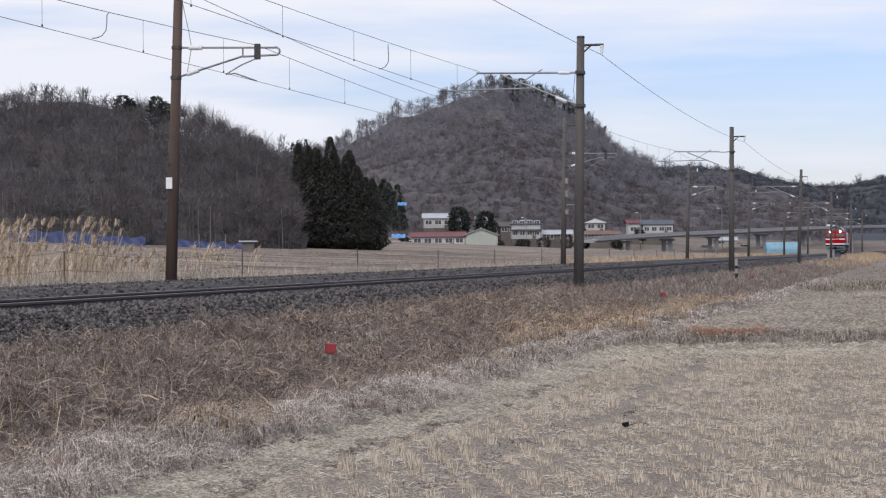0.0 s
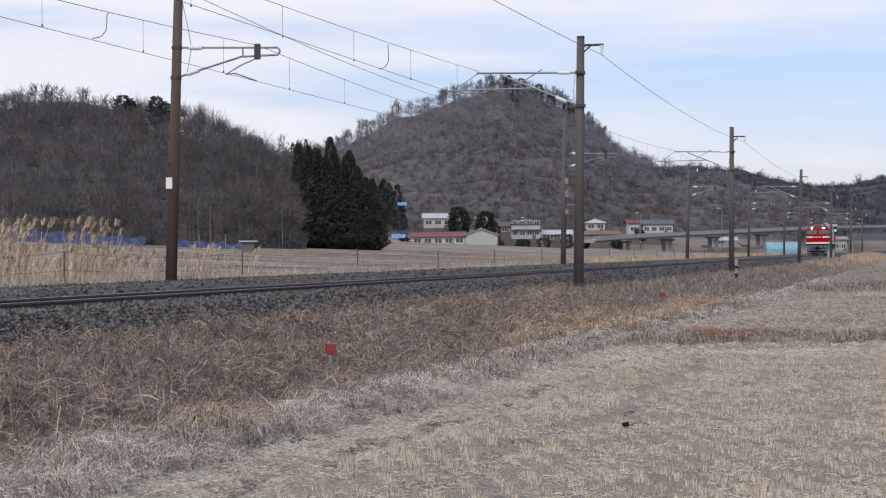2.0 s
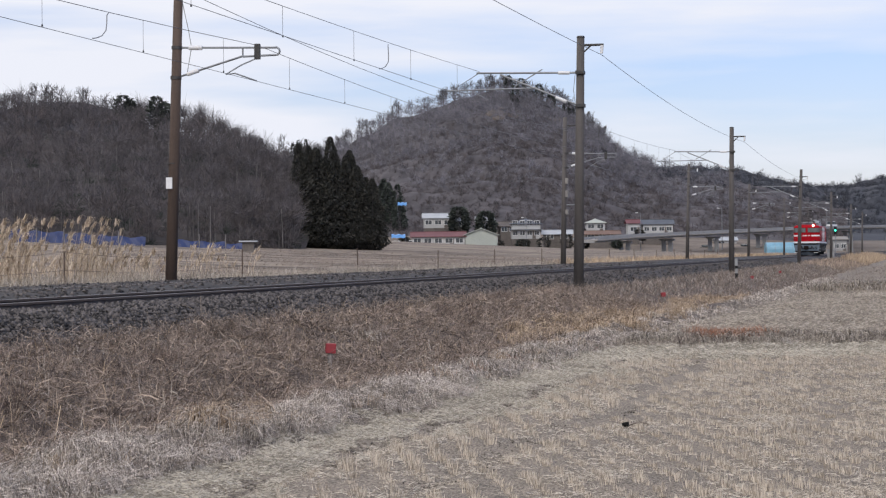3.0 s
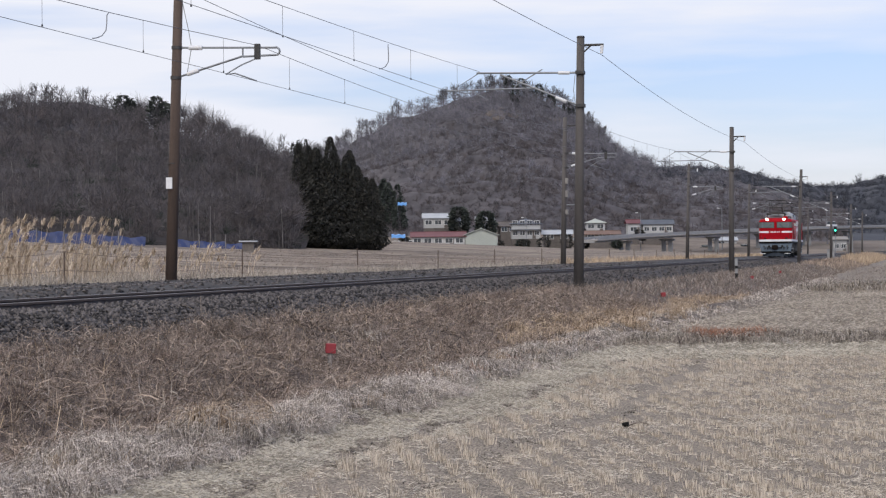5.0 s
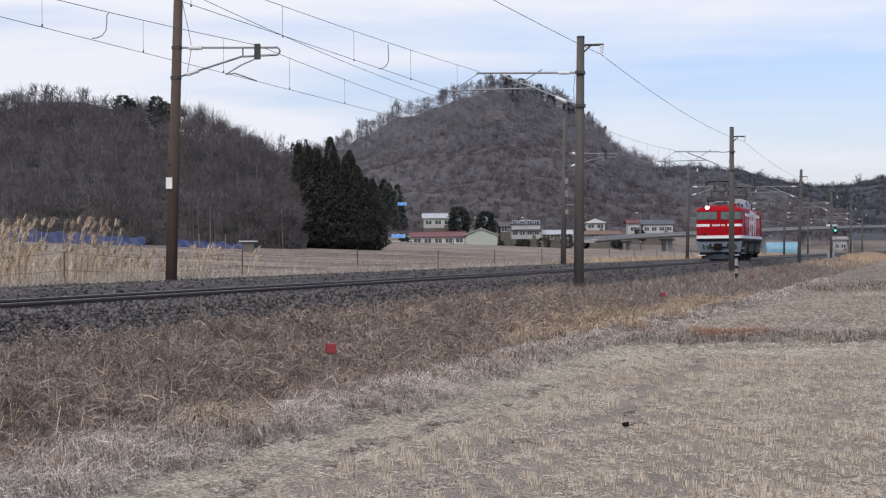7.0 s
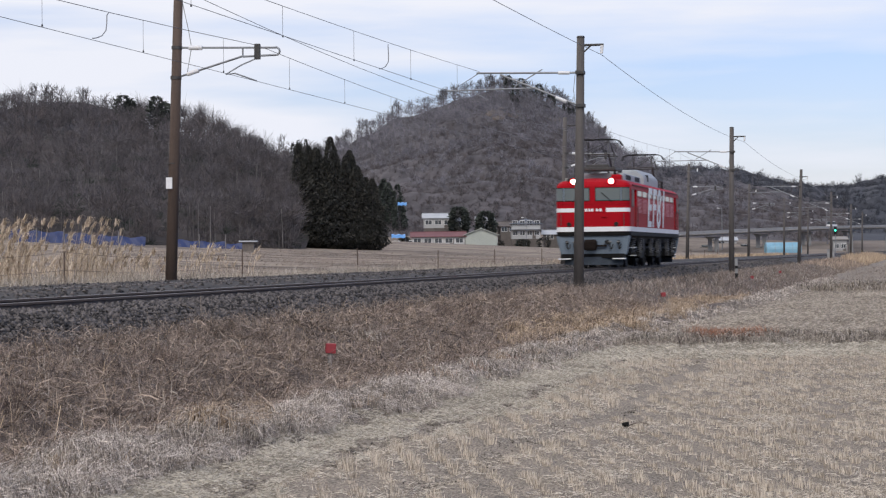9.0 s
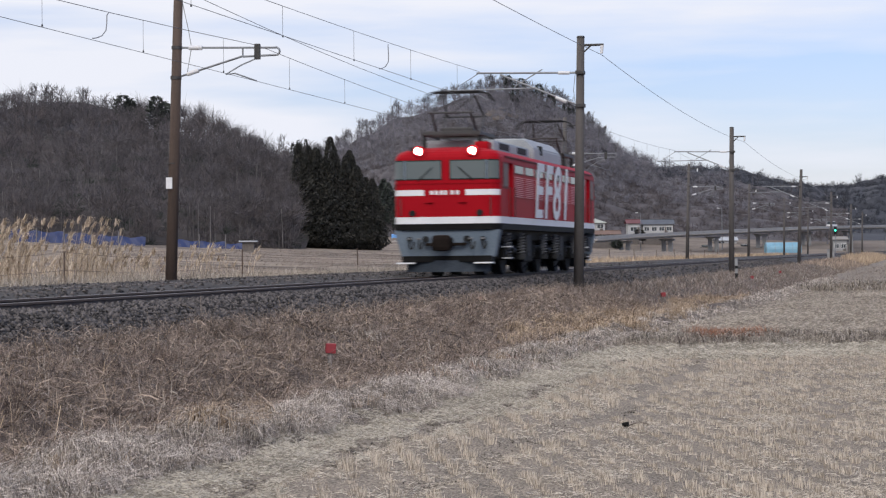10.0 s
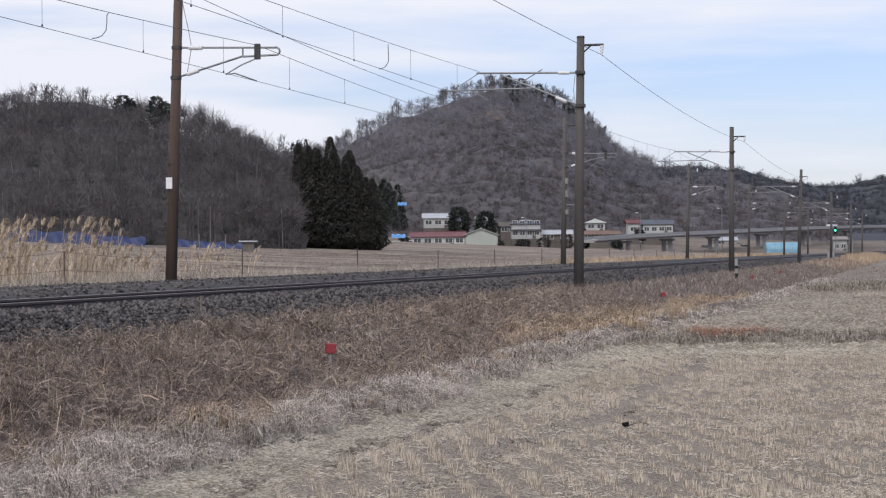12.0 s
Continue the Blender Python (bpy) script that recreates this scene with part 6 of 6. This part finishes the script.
px_, py_ = px_[ok], py_[ok]
k = 36
ang = rng.uniform(0, 6.28, len(px_) * k)
rad_ = np.abs(rng.normal(0, 0.029, len(px_) * k))
tx_, ty_ = np.repeat(px_, k) + np.cos(ang) * rad_, np.repeat(py_, k) + np.sin(ang) * rad_
tall = np.repeat(0.074 * rng.uniform(0.5, 1.3, len(px_)) * (1 + 0.3 * fbm(px_, py_, 3.5, 9)), k) * rng.uniform(0.6, 1.15, len(tx_))
stub = blades(tx_, ty_, ground_z(tx_, ty_), tall, 0.0044 * np.ones(len(tx_)), rng.uniform(0.0, 0.35, len(tx_)), ang, rng, 0.2, True)
joined("rice_stubble", [stub], M["stubble"], "cut rice stubble in rows on the drained paddy", "stubble")


def in_paddy(x, y):
    return (x > edge_x(y) - 0.1) & (y < 36.6 + 0.22 * (x - 8)) & (x < 12.9 + y * 0.03)


def in_strip(x, y):
    return in_paddy(x, y) & (x < edge_x(y) + 1.15 + 0.3 * fbm(x, y, 2, 44)) & (np.abs(x - edge_x(y) - 0.88 - 0.08 * fbm(x, y, 1.1, 46)) > 0.09 + 0.08 * fbm(x, y, 0.5, 47))


def fallen(n, xr, yr, length, w, keep, lift=0.02, shape=1.3):
    """Cut stems lying about, each a thin upright-edged sliver resting on the rest."""
    x = rng.uniform(*xr, n)
    y = yr[0] + (yr[1] - yr[0]) * rng.uniform(0, 1, n) ** shape
    ok_ = keep(x, y)
    x, y = x[ok_], y[ok_]
    n = len(x)
    th, ln = rng.uniform(0, 6.28, n), length * rng.uniform(0.4, 1.5, n)
    a = np.stack([x, y, ground_z(x, y) + lift * rng.uniform(0.1, 1, n) * (1 + 0.8 * fbm(x, y, 0.4, 29))], -1)
    b = a + np.stack([np.cos(th) * ln, np.sin(th) * ln, rng.normal(0.1, 0.22, n) * ln], -1)
    hw = np.stack([0 * x, 0 * x, w * rng.uniform(0.6, 1.4, n)], -1)
    return np.stack([a - hw, a + hw, b], 1).reshape(-1, 3), np.arange(3 * n).reshape(-1, 3)


joined("loose_straw", [fallen(230000, (6.9, 14), (13, 37), 0.042, 0.0026, lambda x, y: in_paddy(x, y) & (x > edge_x(y) + 0.9) & (fbm(x, y, 1.6, 41) + 0.9 * fbm(x, y, 0.3, 42) > 0.25), 0.012)],
       M["straw"], "bleached straw litter scattered between the stubble rows", "straw")
joined("strip_grass", [fallen(190000, (6.8, 8.6), (13.5, 36), 0.045, 0.0028, lambda x, y: in_strip(x, y) & (fbm(x, y, 0.5, 43) + 0.7 * fbm(x, y, 0.16, 48) > -0.35), 0.03),
                       fallen(60000, (7.2, 14), (32.5, 37.5), 0.09, 0.006, lambda x, y: in_paddy(x, y) & (y > 33.2 + 0.22 * (x - 8) + 0.5 * fbm(x, y, 2, 49)), 0.03, 1.0)],
       M["sage"], "short grey-green dead grass along the paddy's edge", "grass")
joined("olive_grass", [patch(60000, (7.0, 14), (13, 37), 0.045, 0.003, 1.2, None, lambda x, y: in_paddy(x, y) & (fbm(x, y, 1.4, 52) + 0.8 * fbm(x, y, 0.35, 53) > 0.75), 0.7, 1.3, True)],
       M["olive"], "dull olive grass sprouting between the stubble", "grass")


def rut_clods(n, rng):
    y = rng.uniform(12, 34, n)
    off = np.where(rng.uniform(0, 1, n) < 0.7, 0.88, 2.05)
    keep = fbm(off * 9, y, 1.4, 56) > -0.2
    y, off = y[keep], off[keep]
    x = edge_x(y) + off + rng.normal(0, 0.07, len(y))
    V, F = pebbles(len(y), (0, 1), (0, 1), 0.009, lambda q: 0 * q, rng)
    V = V.reshape(-1, 6, 3)
    V = V - V.mean(1, keepdims=True) + np.stack([x, y, ground_z(x, y) + 0.004], -1)[:, None]
    return V.reshape(-1, 3), F


joined("rut_clods", [rut_clods(2600, rng)], M["soil"], "dark crumbs of turned soil in the wheel ruts", "soil")


def in_second(x, y):
    return (x > edge_x(y)) & (y > 38.5 + 0.22 * (x - 8)) & (y < 85 + 0.3 * (x - 8)) & (x < 13 + y * 0.04)


joined("paddy_grass", [patch(70000, (7, 16.5), (38, 88), 0.09, 0.006, 1.0, None, lambda x, y: in_second(x, y) & (fbm(x * 0.5, y * 0.4, 1.1, 91) > -0.35), 0.5, 1.2, True), fallen(50000, (7, 16.5), (38, 88), 0.12, 0.006, in_second, 0.04, 1.2)], M["bleached"], "short pale dead grass on the farther paddy", "grass")
joined("far_paddy_grass", [patch(26000, (7, 24), (84, 220), 0.10, 0.016, 0.8, None, lambda x, y: x < 13 + y * 0.045, 0.5, 1.0, True)], M["russet"], "dull brown stubble on the farthest paddy", "stubble")


def on_bund(x, y):
    return np.abs(x - edge_x(y) + 0.55) < 0.62


joined("bund_grass", [mops(1800, 40, (5.5, 7.6), (12.8, 25), 0.30, 0.0017, on_bund, -0.5, 0.05), mops(1500, 24, (5.5, 8.0), (24, 46), 0.28, 0.0026, on_bund, -0.5, 0.06, 3, 1.3, (2.2, 3.4)),
                      mops(1700, 14, (5.6, 8.9), (45, 120), 0.30, 0.0055, on_bund, -0.5, 0.12, 3, 1.3, (2.0, 3.2))],
       M["mat_grass"], "long grey-brown dead grass arching over the field bund", "grass")
joined("bund_pale_grass", [mops(800, 36, (5.6, 7.4), (12.5, 40), 0.27, 0.0019, lambda x, y: on_bund(x, y) & (fbm(x, y, 1.4, 57) > 0.1), -0.6, 0.05)],
       M["bleached"], "bleached strands hanging over the bund's face", "grass")
joined("bund_brown_grass", [mops(900, 34, (5.3, 8.6), (12.5, 60), 0.22, 0.002, lambda x, y: on_bund(x + 0.22, y) & (fbm(x, y, 2.2, 51) > -0.1), -0.5, 0.05, 2)],
       M["golden"], "sandy brown tufts along the bund's crest", "grass")


def on_bank(x, y):
    return (x < edge_x(y) - 0.85) & (x > 2.38 + 0.35 * rng.uniform(0, 1, len(x)) ** 2 + 0.18 * fbm(x, y, 3, 5))


def golden(x, y):
    return (((x - 5.6) / 1.2) ** 2 + ((y - 49) / 12) ** 2 < 1 + 0.4 * fbm(x, y, 2, 4)) | (((x - 5.9) / 1.0) ** 2 + ((y - 68) / 9) ** 2 < 1)


joined("bank_grass", [tangle(60000, (2.35, 6.7), (14, 30), 0.2, 0.0018, lambda x, y: on_bank(x, y), 0.22), tangle(42000, (2.35, 6.9), (28, 62), 0.26, 0.003, lambda x, y: on_bank(x, y) & ~golden(x, y), 0.2),
                      tufts(800, 20, (2.35, 6.6), (12, 62), 0.22, 0.0018, 1.6, lambda x, y: on_bank(x, y) & ~golden(x, y), 0.09, 0.0, 0.9, 1.5), patch(30000, (2.5, 7.5), (60, 190), 0.28, 0.009, 1.0, None, lambda x, y: on_bank(x, y) & ~golden(x, y), 0.7, 1.3, True)],
       M["russet"], "tangled russet dead grass and weed stalks on the embankment", "grass")
joined("bank_tawny_grass", [tangle(56000, (2.5, 6.7), (13.5, 62), 0.24, 0.002, lambda x, y: on_bank(x, y) & (fbm(x, y, 1.6, 58) > 0.05), 0.28, 3)],
       M["tawny"], "tawny stems crossing over the russet grass", "grass")
joined("bank_pale_grass", [tangle(9000, (2.6, 6.6), (13, 62), 0.26, 0.0022, lambda x, y: on_bank(x, y) & (fbm(x, y, 1.5, 12) > 0.2), 0.28, 3), patch(9000, (2.6, 7.4), (60, 190), 0.3, 0.009, 1.0, None, on_bank, 0.8, 1.3, True)],
       M["bleached"], "pale dead grass patches among the russet weeds", "grass")
joined("bank_stalks", [patch(2600, (2.7, 6.4), (12, 60), 0.36, 0.0022, 0.8, None, on_bank, 0.5, 1.4), patch(420, (2.8, 6.4), (14, 60), 0.5, 0.003, 1.8, None, on_bank, 0.8, 1.4)],
       M["golden"], "thin dead weed stalks leaning at all angles", "stalks")
PB = np.stack([rng.uniform(2.8, 6.0, 90), rng.uniform(16, 60, 90), np.zeros(90)], -1)
PB[:, 2] = ground_z(PB[:, 0], PB[:, 1])
joined("bank_bushes", [brush(PB, rng.uniform(0.18, 0.42, 90), 260, 0.007, rng, 1.1)], M["darkweed"], "dark brown bushy weeds scattered over the bank", "weeds")
joined("arching_tuft", [mops(7, 26, (3.75, 4.05), (32.6, 33.6), 0.55, 0.005, lambda x, y: x > 0, -0.3, 0.05, 3, 1.0, (1.8, 2.8))], M["bleached"], "pale arching grass tuft on the upper bank", "grass")
joined("far_bank_grass", [patch(16000, (2.6, 7.5), (185, 430), 0.42, 0.03, 0.7, None, lambda x, y: x < 3.6 + 3.6 * rng.uniform(0, 1, len(x)), 0.6, 1.2, True)], M["tawny"], "tawny weeds along the distant bank", "grass")
joined("golden_grass", [mops(2600, 16, (4.4, 7.2), (36, 90), 0.42, 0.0045, golden, -0.6, 0.09, 3, 1.0, (1.4, 2.8))], M["golden"], "golden tufts of dry pampas-like grass", "grass")


def on_cross(x, y):
    return np.abs(y - 37.5 - 0.22 * (x - 8)) < 0.95 + 0.35 * fbm(x, y, 2.5, 61)


joined("cross_bund_grass", [mops(2600, 20, (7.2, 15), (34, 42), 0.26, 0.0036, lambda x, y: on_cross(x, y) & (x > 7.3), -1.5, 0.08, 3, 1.0, (1.8, 3.0))], M["bleached"], "matted pale grass on the low bund between paddies", "grass")
joined("cross_bund_weeds", [patch(15000, (7.2, 15), (35, 42), 0.2, 0.004, 1.0, -1.57, lambda x, y: on_cross(x, y) & (x > 8.2) & (fbm(x, y, 2.2, 31) > 0.1), 0.9)], M["russet"], "brown weeds along the low bund", "grass")
joined("far_bund_grass", [patch(16000, (7.6, 20), (82, 94), 0.3, 0.012, 0.9, -1.57, lambda x, y: np.abs(y - 86 - 0.3 * (x - 8)) < 1.6, 0.9)], M["bleached"], "pale grass on the farther field bund", "grass")

joined("rusty_weeds", [patch(7000, (7.6, 10.4), (36.6, 39.4), 0.2, 0.004, 0.9, None, lambda x, y: ((x - 9.0) / 0.75) ** 2 + ((y - 38.1) / 0.7) ** 2 < 1 + 0.3 * fbm(x, y, 0.8, 81)),
                       patch(1600, (5.8, 6.8), (26, 32), 0.16, 0.003, 1.0, None, lambda x, y: fbm(x, y, 1.2, 82) > 0.5), patch(2500, (6.4, 7.8), (19, 44), 0.08, 0.003, 1.4, None, lambda x, y: (np.abs(x - edge_x(y)) < 0.25) & (fbm(x, y, 2.0, 83) > 0.45))],
       M["rusty"], "rust-orange dead weeds on the bunds", "grass")
joined("bright_tufts", [mops(22, 50, (6.15, 6.6), (17.8, 19.6), 0.34, 0.0026, lambda x, y: x > 0, -0.6, 0.04)],
       M["golden"], "bright arching tufts of dry pampas grass", "grass")

# beyond the tracks
joined("verge_grass", [patch(34000, (-8.6, -6.8), (38, 150), 0.44, 0.008, 0.7, None, None, 0.6, 1.4, True)], M["bleached"], "pale dry grass along the far edge of the ballast", "grass")
joined("field_grass", [patch(90000, (-60, -8), (45, 260), 0.16, 0.022, 0.9, None, lambda x, y: (x > -8 - 0.27 * (y - 10)) & (fbm(x * 0.25, y, 9, 71) > 0.0), 0.5, 1.3, True)], M["russet"], "dry stubble and weeds on the field beyond the tracks", "grass")
joined("thicket_line", [patch(14000, (-7.9, -6.3), (120, 330), 0.5, 0.03, 0.6, None, None, 0.6, 1.0, True), patch(7000, (3.4, 6.5), (260, 420), 0.9, 0.045, 0.4, None, None, 0.6, 1.0, True)], M["golden"], "tall tawny grass beside the distant track", "grass")


def reeds(n, xr, yr, h):
    """Tall reed stems with drooping seed plumes."""
    x, y = rng.uniform(*xr, n), rng.uniform(*yr, n)
    keep = fbm(x, y, 6, 21) > -0.35
    x, y = x[keep], y[keep]
    n = len(x)
    hh = h * rng.uniform(0.6, 1.15, n)
    th = rng.normal(0.4, 0.5, n)
    stems = blades(x, y, ground_z(x, y), hh, 0.008 * np.ones(n), 0.16 * rng.uniform(0.3, 1.5, n), th, rng, 0.2)
    tips = stems[0].reshape(-1, 5, 3)[:, 4]
    sel = rng.uniform(0, 1, n) < 0.55
    t = np.repeat(tips[sel], 16, 0) + rng.normal(0, 0.022, (sel.sum() * 16, 3)) - np.array([0, 0, 0.12])
    m = len(t)
    plume = blades(t[:, 0], t[:, 1], t[:, 2], 0.24 * rng.uniform(0.5, 1.2, m), 0.009 * np.ones(m), 0.8 * rng.uniform(0.4, 1.6, m), np.repeat(th[sel], 16) + rng.normal(0, 0.35, m), rng, 1.1)
    leaf_n = n * 3
    k = rng.integers(0, n, leaf_n)
    lf = blades(x[k], y[k], ground_z(x[k], y[k]) + hh[k] * rng.uniform(0.1, 0.6, leaf_n), 0.45 * rng.uniform(0.5, 1.2, leaf_n), 0.009 * np.ones(leaf_n), rng.uniform(0.4, 1.4, leaf_n), rng.uniform(0, 6.28, leaf_n), rng, 1.0)
    return [stems, plume, lf]


joined("reed_bed", reeds(470, (-12.2, -9.0), (52, 58.5), 1.85) + reeds(520, (-15, -8.5), (46, 70), 1.25), M["reed"], "tall tawny reeds with drooping plumes", "reeds")


def motions():
    rows = [(t, pose(0, y, 0)) for t, y in ((0.0, 334.6), (2.5, 263.6), (5.5, 181.8), (6.5, 153.9), (9.5, 71.4), (10.5, 44.5), (10.9, 33.8), (11.3, 23.05), (12.0, 4.2))]
    walk(loco, rows)


motions()
